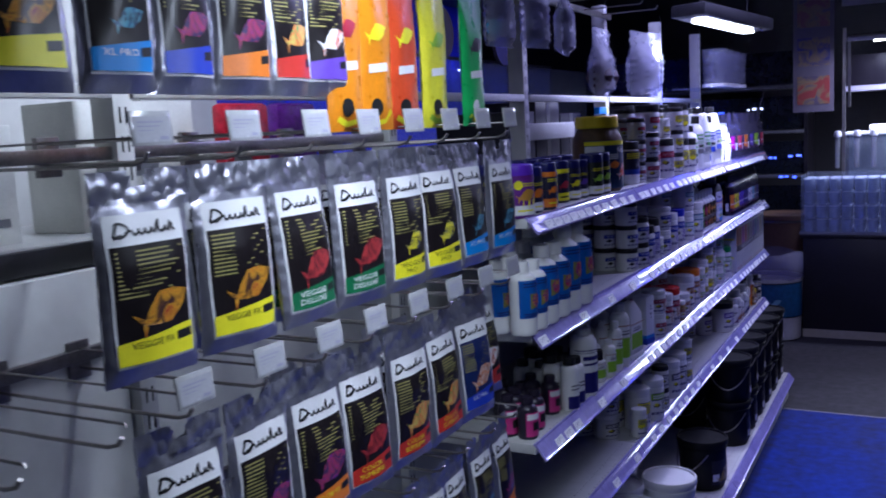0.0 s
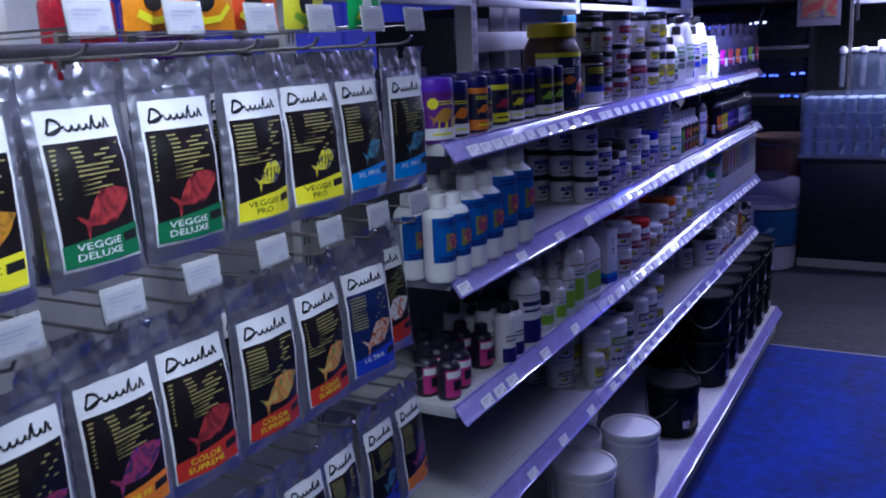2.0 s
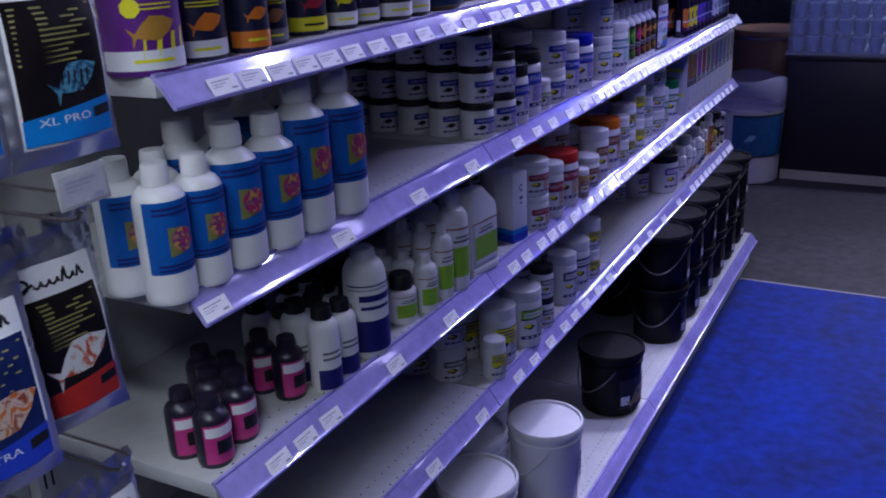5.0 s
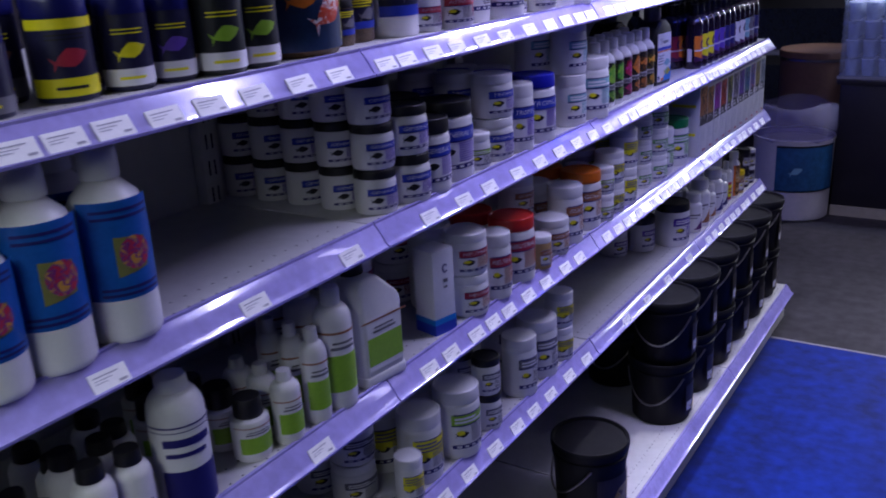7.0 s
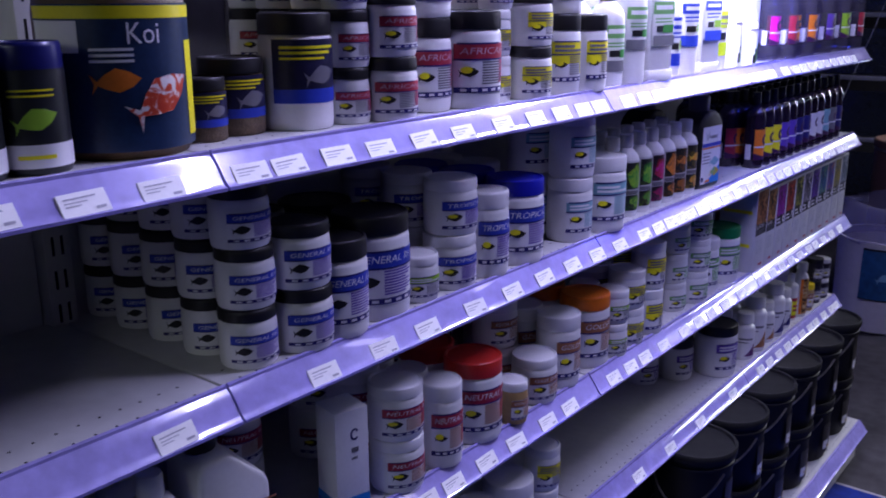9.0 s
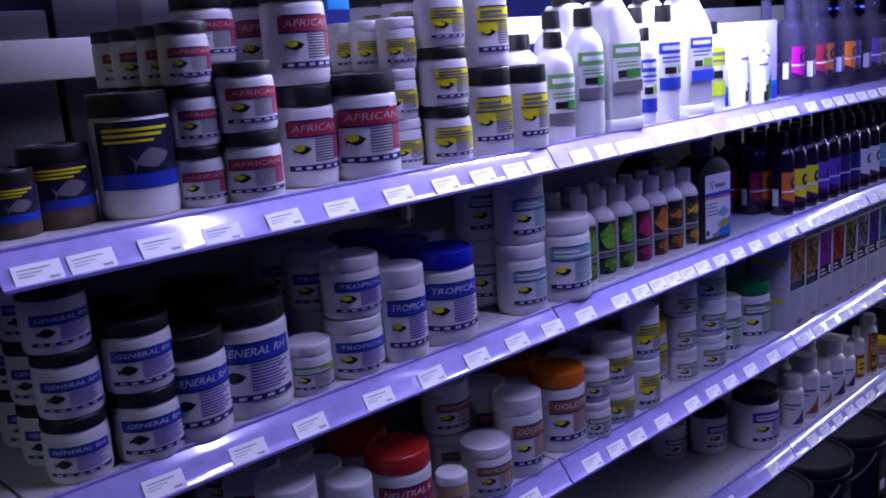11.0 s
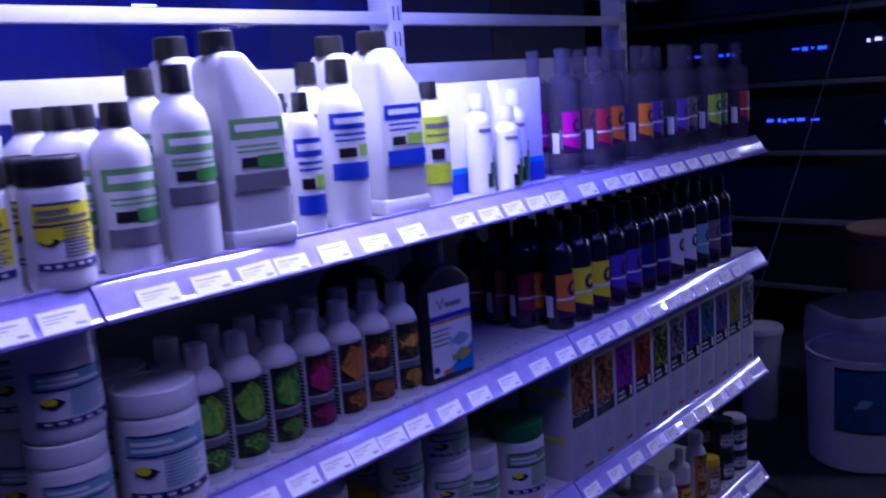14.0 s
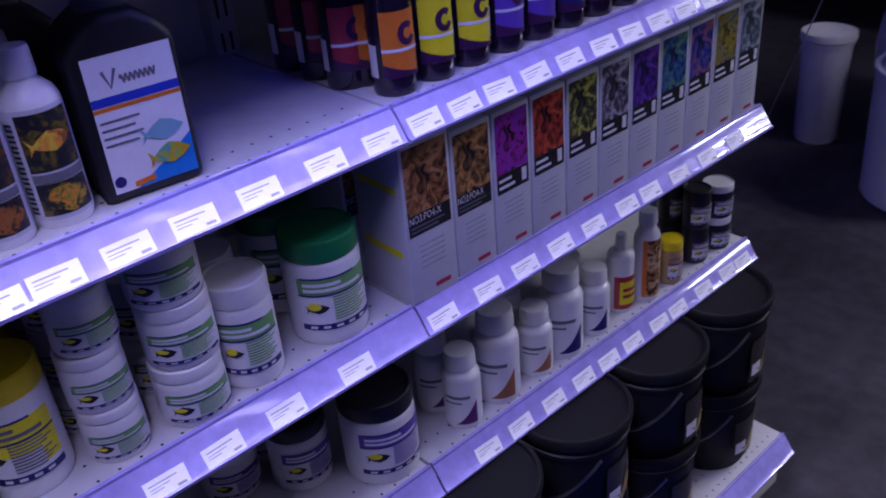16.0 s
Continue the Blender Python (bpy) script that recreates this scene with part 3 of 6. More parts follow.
food_tin("S0", 0.063, 2.52, 0.032, 0.116, "navy", FOOD_DARK, PURPLE_INK, "dark blue canister with pale print", WHITE_INK)
for gy in (2.588, 2.657):
    food_tin("S0", 0.085, gy, 0.036, 0.130, "navy", mat("black_can", (0.015, 0.018, 0.02), 0.35, vary=0.2), LIME_INK, "black canister with green leaf picture and white foot", WHITE_INK)
for by in (2.03, 2.13, 2.22, 2.31, 2.41, 2.50, 2.60):
    food_tin("S0", -0.02, by, 0.040, 0.128, "navy", FOOD_DARK, random.choice((ORANGE_INK, BROWN_INK, YELLOW_INK)), "dark fish food canister in the back row", GREY_INK)


def koi_jar():
    r, h = 0.082, 0.245
    ob = thing("pond_food_jar", pose(0.060, 2.785, LEVEL["S0"], 0, 0, -18), "large clear jar of pond food, yellow lid, navy koi label", "jar")
    amber = mat("food_pellets", (0.10, 0.055, 0.02), 0.5, vary=0.4, scale=60, bump=0.3)
    part("body", lathe([(0, 0.002), (r * 0.9, 0.0), (r, 0.012), (r, 0.155), (r * 0.97, 0.172), (r * 0.86, 0.192), (r * 0.78, 0.204), (r * 0.76, 0.21), (0, 0.21)], 32), amber, ob)
    part("lid", lathe([(r * 0.80, 0.206), (r * 0.84, 0.206), (r * 0.85, 0.21), (r * 0.84, h - 0.004), (r * 0.79, h), (0, h)], 32), LID["yellow"], ob, "wide yellow screw lid")
    on = lambda u, v, off=0.0016: ((r + off) * math.cos(u / r), (r + off) * math.sin(u / r), v)
    lb = part("label", curved([(-0.12, 0.12, 0.010, 0.165)], r, 0.0006), mat("koi_navy", (0.01, 0.03, 0.08), 0.35, vary=0.3), ob)
    part("top_band", curved([(-0.12, 0.12, 0.150, 0.163)], r, 0.0010), YELLOW_INK, lb)
    part("side_band", curved([(0.072, 0.10, 0.02, 0.125)], r, 0.0010), YELLOW_INK, lb)
    part("white_note", curved([(-0.118, -0.055, 0.115, 0.148)], r, 0.0010), PAPER, lb)
    part("koi_picture", shape(fish(0.03, 0.066, 0.036, 0.6), on), picture("koi_scale_print", (0.55, 0.05, 0.02), (0.6, 0.08, 0.03), (0.75, 0.70, 0.66), 60), lb)
    part("goldfish_picture", shape(fish(-0.02, 0.085, 0.026, 0.1), on), ORANGE_INK, lb)
    part("title", lettering("Koi", 0.035, 0.022, lambda u, v: on(0.012 + u, 0.135 + v)), WHITE_INK, lb)
    part("fine_print", curved([(-0.045, 0.0, 0.105 + 0.006 * k, 0.108 + 0.006 * k) for k in range(3)], r, 0.0014), WHITE_INK, lb)


koi_jar()

# ---- top shelf, second bay: tubs ----


def freeze_jar(x, y, r, h, clear, desc):
    ob = thing("freeze_dried_food_jar", pose(x + FRONT, y, LEVEL["S0"], 0, 0, -14), desc, "jar")
    bp, lp = jar_shape(r, h, "black")
    part("body", lathe(bp), mat("dried_food", (0.13, 0.09, 0.05), 0.6, vary=0.5, scale=80, bump=0.4) if clear else WHITE_PLASTIC, ob)
    part("lid", lathe(lp), BLACK_PLASTIC, ob)
    w = 1.15 * r
    lb = part("label", curved([(-w, w, 0.36 * h, 0.78 * h)], r, 0.0006), FOOD_DARK, ob)
    part("foot_band", curved([(-w, w, 0.24 * h, 0.36 * h)], r, 0.0007), BLUE_INK, lb)
    part("title", curved([(-0.8 * w, 0.7 * w, 0.70 * h, 0.725 * h), (-0.8 * w, 0.5 * w, 0.655 * h, 0.68 * h), (-0.8 * w, 0.3 * w, 0.61 * h, 0.63 * h)], r, 0.0012), YELLOW_INK, lb)
    part("picture", shape(fish(0.2 * w, 0.47 * h, 0.5 * r, 0.2), lambda u, v: ((r + 0.0012) * math.cos(u / r), (r + 0.0012) * math.sin(u / r), v)), GREY_INK, lb)


freeze_jar(0.03, 2.955, 0.042, 0.098, True, "squat clear jar of freeze-dried food, black lid")
freeze_jar(0.055, 3.045, 0.049, 0.152, False, "tall white jar with a navy freeze-dried label")
for d in range(2):
    freeze_jar(0.05 - 0.09 * d, 2.892, 0.030, 0.078, True, "small dark jar of dried food under a black lid")
jar("S0", 0.075, 3.122, 0.032, 0.077, "black", "african", 3, 4, back_n=3)
jar("S0", 0.096, 3.186, 0.041, 0.089, "black", "african", 2, 2, back_n=3)
jar("S0", 0.068, 3.294, 0.045, 0.140, "black", "african", 2, 2)
jar("S0", 0.088, 3.383, 0.054, 0.150, "black", "african", 1, 2)
jar("S0", 0.080, 3.468, 0.029, 0.075, "white", "yellow", 3, 5)
jar("S0", 0.104, 3.541, 0.038, 0.089, "black", "yellow", 3, 3)
jar("S0", 0.102, 3.640, 0.038, 0.141, "black", "yellow", 2, 2)
jar("S0", 0.118, 3.718, 0.034, 0.139, "black", "yellow", 1, 2)

# ---- top shelf, third bay: white bottles under the display lamp ----
PLANT = [("header", [(-1, 1, 0.72, 1.0)], SAGE_INK), ("title", [(-0.8, 0.8, 0.82, 0.92), (-0.8, 0.6, 0.66, 0.69)], WHITE_INK), ("fine_print", [(-0.8, 0.7, 0.60, 0.63), (-0.8, 0.8, 0.53, 0.56)], SAGE_INK), ("leaf", [(-0.1, 0.9, 0.30, 0.48)], GREEN_INK), ("emblem", [(-0.7, -0.1, 0.32, 0.46)], BLACK_INK), ("foot_band", [(-1, 1, 0.0, 0.24)], GREY_INK)]
CARBON = [("header", [(-1, 1, 0.76, 1.0)], BLUE_INK), ("title", [(-0.8, 0.8, 0.84, 0.93)], WHITE_INK), ("fine_print", [(-0.8, 0.8, 0.66, 0.70), (-0.8, 0.6, 0.58, 0.61)], BLUE_INK), ("leaf", [(0.1, 0.9, 0.34, 0.52)], LIME_INK), ("emblem", [(-0.7, 0.0, 0.34, 0.48)], BLACK_INK), ("foot_band", [(-1, 1, 0.0, 0.26)], BLUE_INK)]
LIMEB = [("header", [(-1, 1, 0.62, 1.0)], mat("bright_lime_ink", (0.55, 0.70, 0.03), 0.4)), ("title", [(-0.8, 0.8, 0.82, 0.90), (-0.8, 0.5, 0.70, 0.74)], GREY_INK), ("emblem", [(-0.6, 0.1, 0.36, 0.52)], BLACK_INK), ("foot_band", [(-1, 1, 0.0, 0.30)], mat("bright_lime_ink", (0.55, 0.70, 0.03), 0.4))]
for bx, by in ((0.105, 3.808), (0.06, 3.765)):
    bottle("S0", bx, by, 0.034, 0.190, BLACK_PLASTIC, PAPER, PLANT, "plant_fertiliser_bottle", "round white bottle, black cap, green plant label", lab=(0.16, 0.62), deep=2)
bottle("S0", 0.112, 3.886, 0.034, 0.228, BLACK_PLASTIC, PAPER, PLANT, "plant_fertiliser_bottle", "tall round white bottle, black cap, green plant label", lab=(0.30, 0.66), deep=2)
bottle("S0", 0.118, 4.066, 0.022, 0.187, BLACK_PLASTIC, PAPER, CARBON, "carbon_bottle", "slim white bottle, black cap, blue label", lab=(0.14, 0.68), deep=2, dome=True)
bottle("S0", 0.112, 4.142, 0.032, 0.228, BLACK_PLASTIC, PAPER, CARBON, "carbon_bottle", "tall white bottle, black cap, blue label", lab=(0.28, 0.68), deep=2)
bottle("S0", 0.106, 4.335, 0.028, 0.190, BLACK_PLASTIC, PAPER, LIMEB, "plant_care_bottle", "white bottle, black cap, bright lime label", lab=(0.18, 0.72), deep=2)


def extrude_jug(half, outline, bevel):
    """A flat-sided jug: a side outline in (y, z), thick along x."""
    bm = bmesh.new()
    a = [bm.verts.new((-half, y, z)) for y, z in outline]
    b = [bm.verts.new((half, y, z)) for y, z in outline]
    n = len(outline)
    bm.faces.new(a[::-1])
    bm.faces.new(b)
    for i in range(n):
        bm.faces.new((a[i], a[(i + 1) % n], b[(i + 1) % n], b[i]))
    bmesh.ops.bevel(bm, geom=bm.edges[:], offset=bevel, segments=3, affect="EDGES", profile=0.5)
    return bm


def jug(level, x, y, half, wide, h, body, cap, desc, ink_rects, label=PAPER, turn=-8, lab=(0.28, 0.62), name="refill_jug"):
    """A rectangular jug with sloping shoulder, moulded foot and cap."""
    ob = thing(name, pose(x + 0.024, y, LEVEL[level], 0, 0, turn), desc, "jug", f"{desc.split(',')[0]} pair")
    w = wide / 2
    part("body", extrude_jug(half, [(-w, 0), (w, 0), (w, 0.66 * h), (w * 0.9, 0.72 * h), (-w * 0.10, 0.93 * h), (-w * 0.8, 0.93 * h), (-w, 0.86 * h)], 0.008), body, ob)
    part("foot", extrude_jug(half + 0.0015, [(-w - 0.0015, 0.0), (w + 0.0015, 0.0), (w + 0.0015, 0.10 * h), (-w - 0.0015, 0.10 * h)], 0.005), body, ob)
    cp = part("cap", lathe([(0.0, 0.0), (0.021, 0.0), (0.022, 0.003), (0.021, 0.026), (0.018, 0.028), (0, 0.028)], 20), cap, ob)
    cp.location = (0, -w * 0.48, 0.925 * h)
    z0, z1 = lab[0] * h, lab[1] * h
    lb = part("label", flat([(-w * 0.85, w * 0.85, z0, z1)], half + 0.0022), label, ob)
    for k, (nm, rects, ink) in enumerate(ink_rects):
        part(nm, flat([(p * w * 0.85, q * w * 0.85, z0 + c * (z1 - z0), z0 + d * (z1 - z0)) for p, q, c, d in rects], half + 0.0026 + 0.0004 * k), ink, lb)
    return ob


jug("S0", 0.105, 3.975, 0.036, 0.088, 0.258, WHITE_PLASTIC, BLACK_PLASTIC, "white jug, sloping shoulder and black cap, green label", PLANT)
jug("S0", 0.02, 3.965, 0.036, 0.088, 0.258, WHITE_PLASTIC, BLACK_PLASTIC, "white jug, sloping shoulder and black cap, green label", PLANT)
jug("S0", 0.100, 4.245, 0.034, 0.082, 0.258, WHITE_PLASTIC, BLACK_PLASTIC, "white jug, sloping shoulder and black cap, blue label", CARBON)
jug("S0", 0.015, 4.24, 0.034, 0.082, 0.258, WHITE_PLASTIC, BLACK_PLASTIC, "white jug, sloping shoulder and black cap, blue label", CARBON)

EXC_BOX = mat("white_carton", (0.78, 0.79, 0.80), 0.45, vary=0.05)
for bx, by in ((0.03, 4.465), (0.045, 4.60)):
    ob = thing("treatment_carton", pose(bx + FRONT, by, LEVEL["S0"], 0, 0, -4), "glossy white carton with a deep blue foot", "box", "white cartons behind the bottles")
    part("body", boxed(-0.045, 0.045, -0.060, 0.060, 0, 0.185, bevel=0.0015), EXC_BOX, ob)
    part("blue_foot", boxed(-0.0456, 0.0456, -0.0606, 0.0606, 0.0005, 0.034), BLUE_INK, ob)
    part("sky_band", boxed(-0.0453, 0.0453, -0.0603, 0.0603, 0.034, 0.044), CYAN_INK, ob)
LEAFY = [("leaf", [(0.05, 0.55, 0.0, 0.30), (0.30, 0.75, 0.22, 0.48), (0.55, 0.9, 0.40, 0.62)], GREEN_INK), ("dark_leaf", [(-0.25, 0.15, 0.0, 0.22), (0.0, 0.35, 0.16, 0.38)], BLACK_INK), ("title", [(-0.7, 0.2, 0.84, 0.90)], GREY_INK)]
for bx, by, bh in ((0.10, 4.462, 0.165), (0.125, 4.507, 0.140), (0.105, 4.556, 0.168)):
    bottle("S0", bx, by, 0.022, bh, WHITE_PLASTIC, PAPER, LEAFY, "leaf_care_bottle", f"{'short' if bh < 0.15 else 'tall'} glossy white bottle, green leaf print", lab=(0.06, 0.72), capr=0.62, caph=0.16, neck=0.5)

# ---- top shelf, fourth bay: clear bottles ----


def c_label(ink, dark):
    def extra(ob, lb, r, w, z0, z1):
        on = lambda u, v, off=0.0016: ((r + off) * math.cos(u / r), (r + off) * math.sin(u / r), v)
        d = z1 - z0
        arc = [(0.30 * w + 0.34 * w * math.cos(a), z0 + 0.66 * d + 0.42 * w * math.sin(a)) for a in np.linspace(0.8, 5.9, 14)]
        part("curl_mark", ribbon(arc, 0.30 * w, on), dark, lb)
        part("low_band", columns(-w, w, lambda u: z0 + 0.005 * d, lambda u: z0 + d * (0.06 + 0.16 * max(0.0, 0.5 - 0.5 * u / w) ** 1.5), r, 0.0015), dark, lb)
        part("white_band", curved([(-w, w, z0 + 0.40 * d, z0 + 0.45 * d)], r, 0.0012), WHITE_INK, lb)
        part("barcode", curved([(-1.9 * w, -1.3 * w, z0, z0 + 0.5 * (z1 - z0))], r, 0.0007), PAPER, lb)
    return extra


DARKINK = mat("plum_ink", (0.05, 0.01, 0.06), 0.4)
ROW_TOP = ((MAGENTA_INK, "magenta"), (RED_INK, "dark red"), (ORANGE_INK, "orange"), (ORANGE_INK, "orange"), (PURPLE_INK, "violet"), (PURPLE_INK, "violet"), (GREY_INK, "grey"), (LIME_INK, "lime"), (GREEN_INK, "green"), (RED_INK, "dark red"))
for k, (ink, word) in enumerate(ROW_TOP):
    bottle("S0", 0.095 + 0.02 * (k % 2), 4.725 + 0.083 * k, 0.031, 0.235, TINT, ink, [], "aquarium_additive_bottle", f"clear bottle of additive, clear cap and {word} curl label", body=TINT, lab=(0.18, 0.50), neck=0.36, capr=0.42, caph=0.20, deep=2, wide=1.5, extra=c_label(ink, DARKINK))

# ---- second shelf ----
BLUE_LABEL = mat("royal_blue_label", (0.008, 0.10, 0.40), 0.35, vary=0.15)


def blue_label(ob, lb, r, w, z0, z1):
    on = lambda u, v, off=0.0016: ((r + off) * math.cos(u / r), (r + off) * math.sin(u / r), v)
    part("yellow_patch", columns(-0.30 * w, 0.42 * w, lambda u: z0 + (0.26 + 0.08 * u / w) * (z1 - z0), lambda u: z0 + (0.63 - 0.06 * u / w) * (z1 - z0), r, 0.0012), mat("ochre_ink", (0.20, 0.20, 0.06), 0.4), lb)
    part("picture", shape(oval(0.12 * w, z0 + 0.47 * (z1 - z0), 0.34 * w, 0.17 * (z1 - z0)), lambda u, v: on(u, v, 0.0034)), picture("red_fish_print", (0.5, 0.03, 0.06), (0.12, 0.02, 0.2), (0.6, 0.3, 0.05), 90), lb)
    part("fine_print", curved([(-0.7 * w, 0.7 * w, z0 + f * (z1 - z0), z0 + (f + 0.03) * (z1 - z0)) for f in (0.82, 0.89, 0.10, 0.04)], r, 0.0014), NAVY, lb)


for bx, by, br, bh, word in ((0.126, 1.925, 0.034, 0.182, "small"), (0.126, 1.994, 0.034, 0.178, "small"), (0.120, 2.068, 0.042, 0.203, "medium"), (0.120, 2.155, 0.042, 0.200, "medium"), (0.116, 2.238, 0.046, 0.238, "large"), (0.116, 2.338, 0.046, 0.236, "large")):
    bottle("S1", bx, by, br, bh, WHITE_PLASTIC, BLUE_LABEL, [], "water_conditioner_bottle", f"{word} white bottle, royal blue label with red fish", lab=(0.24, 0.76), capr=0.52, caph=0.15, dome=word == "small", deep=2, wide=2.4, extra=blue_label)
jar("S1", 0.095, 2.905, 0.038, 0.079, "black", "general", 3, 5)
jar("S1", 0.105, 2.990, 0.043, 0.088, "black", "general", 2, 2)
jar("S1", 0.104, 3.055, 0.047, 0.140, "black", "general", 1, 2)
jar("S1", 0.085, 3.150, 0.058, 0.156, "black", "general", 1, 2)
jar("S1", 0.101, 3.238, 0.034, 0.074, "white", "lime", 1, 1)
jar("S1", 0.097, 3.325, 0.044, 0.090, "white", "tropical", 2, 3, back_n=2)
jar("S1", 0.108, 3.413, 0.038, 0.147, "white", "tropical", 1, 2)
jar("S1", 0.096, 3.515, 0.052, 0.152, "blue", "tropical", 1, 3)
jar("S1", 0.098, 3.702, 0.044, 0.124, "white", "teal", 2, 2)
jar("S1", 0.105, 3.810, 0.051, 0.152, "white", "teal", 1, 2)
jar("S1", -0.06, 3.612, 0.045, 0.150, "white", "plain", 1, 2)

SIDE_WORDS = mat("bottle_grey_label", (0.10, 0.10, 0.11), 0.4, vary=0.2)
INKS = ((GREEN_INK, LIME_INK, BLACK_INK), (GREEN_INK, LIME_INK, BLACK_INK), (LIME_INK, GREEN_INK, BLACK_INK), (MAGENTA_INK, RED_INK, BLACK_INK), (BROWN_INK, ORANGE_INK, BLACK_INK), (ORANGE_INK, BROWN_INK, BLACK_INK), (YELLOW_INK, ORANGE_INK, BLACK_INK))


def reef_label(ink):
    names = ("green_reef", "green_reef", "lime_reef", "pink_reef", "brown_reef", "orange_reef", "amber_reef")

    def extra(ob, lb, r, w, z0, z1):
        on = lambda u, v, off=0.0016: ((r + off) * math.cos(u / r), (r + off) * math.sin(u / r), v)
        a, b, c = ({GREEN_INK: (0.06, 0.33, 0.05), LIME_INK: (0.30, 0.55, 0.05), BLACK_INK: (0.01, 0.02, 0.01), MAGENTA_INK: (0.6, 0.03, 0.3), RED_INK: (0.4, 0.03, 0.05), BROWN_INK: (0.3, 0.12, 0.05), ORANGE_INK: (0.75, 0.25, 0.04), YELLOW_INK: (0.75, 0.55, 0.05)}[q] for q in INKS[ink])
        pm = picture(names[ink] + "_print", (0.015, 0.015, 0.02), (0.025, 0.03, 0.025), tuple(0.22 * q for q in a), 70)
        part("upper_picture", curved([(-0.55 * w, 0.95 * w, z0 + 0.45 * (z1 - z0), z0 + 0.96 * (z1 - z0))], r, 0.0009), pm, lb)
        part("lower_picture", curved([(-0.55 * w, 0.95 * w, z0 + 0.04 * (z1 - z0), z0 + 0.34 * (z1 - z0))], r, 0.0009), pm, lb)
        part("fish_picture", shape(fish(0.20 * w, z0 + 0.70 * (z1 - z0), 0.62 * w, 0.15) if ink > 4 else frond(0.20 * w, z0 + 0.69 * (z1 - z0), 0.55 * w, 0.19 * (z1 - z0), ink), lambda u, v: on(u, v, 0.0019)), picture(names[ink] + "_fish", a, b, tuple(0.4 * q for q in b), 50), lb)
        part("coral_picture", shape(frond(0.22 * w, z0 + 0.19 * (z1 - z0), 0.52 * w, 0.11 * (z1 - z0), ink + 3), lambda u, v: on(u, v, 0.0019)), picture(names[ink] + "_coral", (0.03, 0.03, 0.02), tuple(0.5 * q for q in a), b, 90), lb)
        h = 0.86 * (z1 - z0)
        part("maker_mark", curved([(-0.90 * w, -0.66 * w, z0 + 0.06 * (z1 - z0) + (k + q) * h / 9, z0 + 0.06 * (z1 - z0) + (k + q + 0.26) * h / 9) for k in range(9) for q in (0.0, 0.46)] + [(-0.90 * w, -0.84 * w, z0 + 0.06 * (z1 - z0) + k * h / 9, z0 + 0.06 * (z1 - z0) + (k + 0.7) * h / 9) for k in range(0, 9, 2)], r, 0.0016), BLACK_INK, lb)
        part("middle_band", curved([(-0.55 * w, 0.95 * w, z0 + 0.35 * (z1 - z0), z0 + 0.43 * (z1 - z0))], r, 0.0012), GREY_INK, lb)
    return extra


for k in range(7):
    bottle("S1", 0.090, 3.882 + 0.0602 * k, 0.030, 0.176, WHITE_PLASTIC, mat("silver_label", (0.62, 0.62, 0.64), 0.3, vary=0.1), [], "reef_supplement_bottle", f"white bottle, {('green', 'green', 'lime green', 'pink', 'brown', 'orange', 'amber')[k]} reef picture", lab=(0.06, 0.70), capr=0.52, caph=0.16, deep=2, wide=2.3, turn=-18, extra=reef_label(k))


def black_jug(x, y, turn, faced):
    ob = thing("medicine_jug", pose(x + 0.028, y, LEVEL["S1"], 0, 0, turn), "black plastic jug with white label and two painted fish" if faced else "black plastic jug standing behind another", "jug")
    w, half, h = 0.054, 0.040, 0.190
    part("body", extrude_jug(half, [(-w, 0), (w, 0), (w, 0.83 * h), (w * 0.7, 0.93 * h), (w * 0.3, h), (-w * 0.3, h), (-w * 0.7, 0.93 * h), (-w, 0.83 * h)], 0.010), BLACK_PLASTIC, ob)
    part("cap", lathe([(0.024, h - 0.004), (0.025, h - 0.001), (0.025, h + 0.030), (0.022, h + 0.034), (0, h + 0.034)], 20), mat("grey_cap", (0.10, 0.10, 0.12), 0.4), ob)
    if not faced:
        return
    x0 = half + 0.0006
    lb = part("label", flat([(-0.043, 0.046, 0.012, 0.152)], x0), PAPER, ob)
    pl = lambda u, v, o=0.0008: (x0 + o, u, v)
    part("blue_band", flat([(-0.043, 0.046, 0.103, 0.112)], x0 + 0.0004), BLUE_INK, lb)
    part("red_band", flat([(-0.043, 0.046, 0.098, 0.102)], x0 + 0.0004), ORANGE_INK, lb)
    part("blue_corner", shape([(0.046, 0.012), (0.046, 0.055), (0.020, 0.036), (-0.02, 0.012)], lambda u, v: pl(u, v, 0.0003)), CYAN_INK, lb)
    part("maker_mark", ribbon([(-0.026, 0.137), (-0.020, 0.120), (-0.013, 0.138)], 0.0034, pl), GREY_INK, lb)
    part("maker_mark", ribbon([(-0.010 + 0.0009 * k, 0.1262 + 0.0045 * math.sin(1.15 * k)) for k in range(41)], 0.0022, pl), GREY_INK, lb)
    part("fish_picture", shape(fish(0.018, 0.064, 0.023, 0.05), pl), TEAL_INK, lb)
    part("yellow_fish_picture", shape(fish(0.020, 0.038, 0.023, 0.05), lambda u, v: pl(u, v, 0.0012)), picture("fish_yellow_print", (0.6, 0.35, 0.02), (0.35, 0.5, 0.05), (0.1, 0.4, 0.35), 60), lb)
    part("fine_print", flat([(-0.040, 0.0 - 0.006 * (k % 2), 0.086 - 0.008 * k, 0.0885 - 0.008 * k) for k in range(4)], x0 + 0.0006), GREY_INK, lb)
    part("seal", shape(oval(-0.036, 0.024, 0.006, 0.006), pl), NAVY, lb)
    part("red_tab", shape([(-0.022, 0.014), (0.0, 0.016), (0.0, 0.022), (-0.022, 0.020)], lambda u, v: pl(u, v, 0.0011)), ORANGE_INK, lb)


black_jug(0.072, 4.337, -6, True)
black_jug(-0.040, 4.275, -6, False)

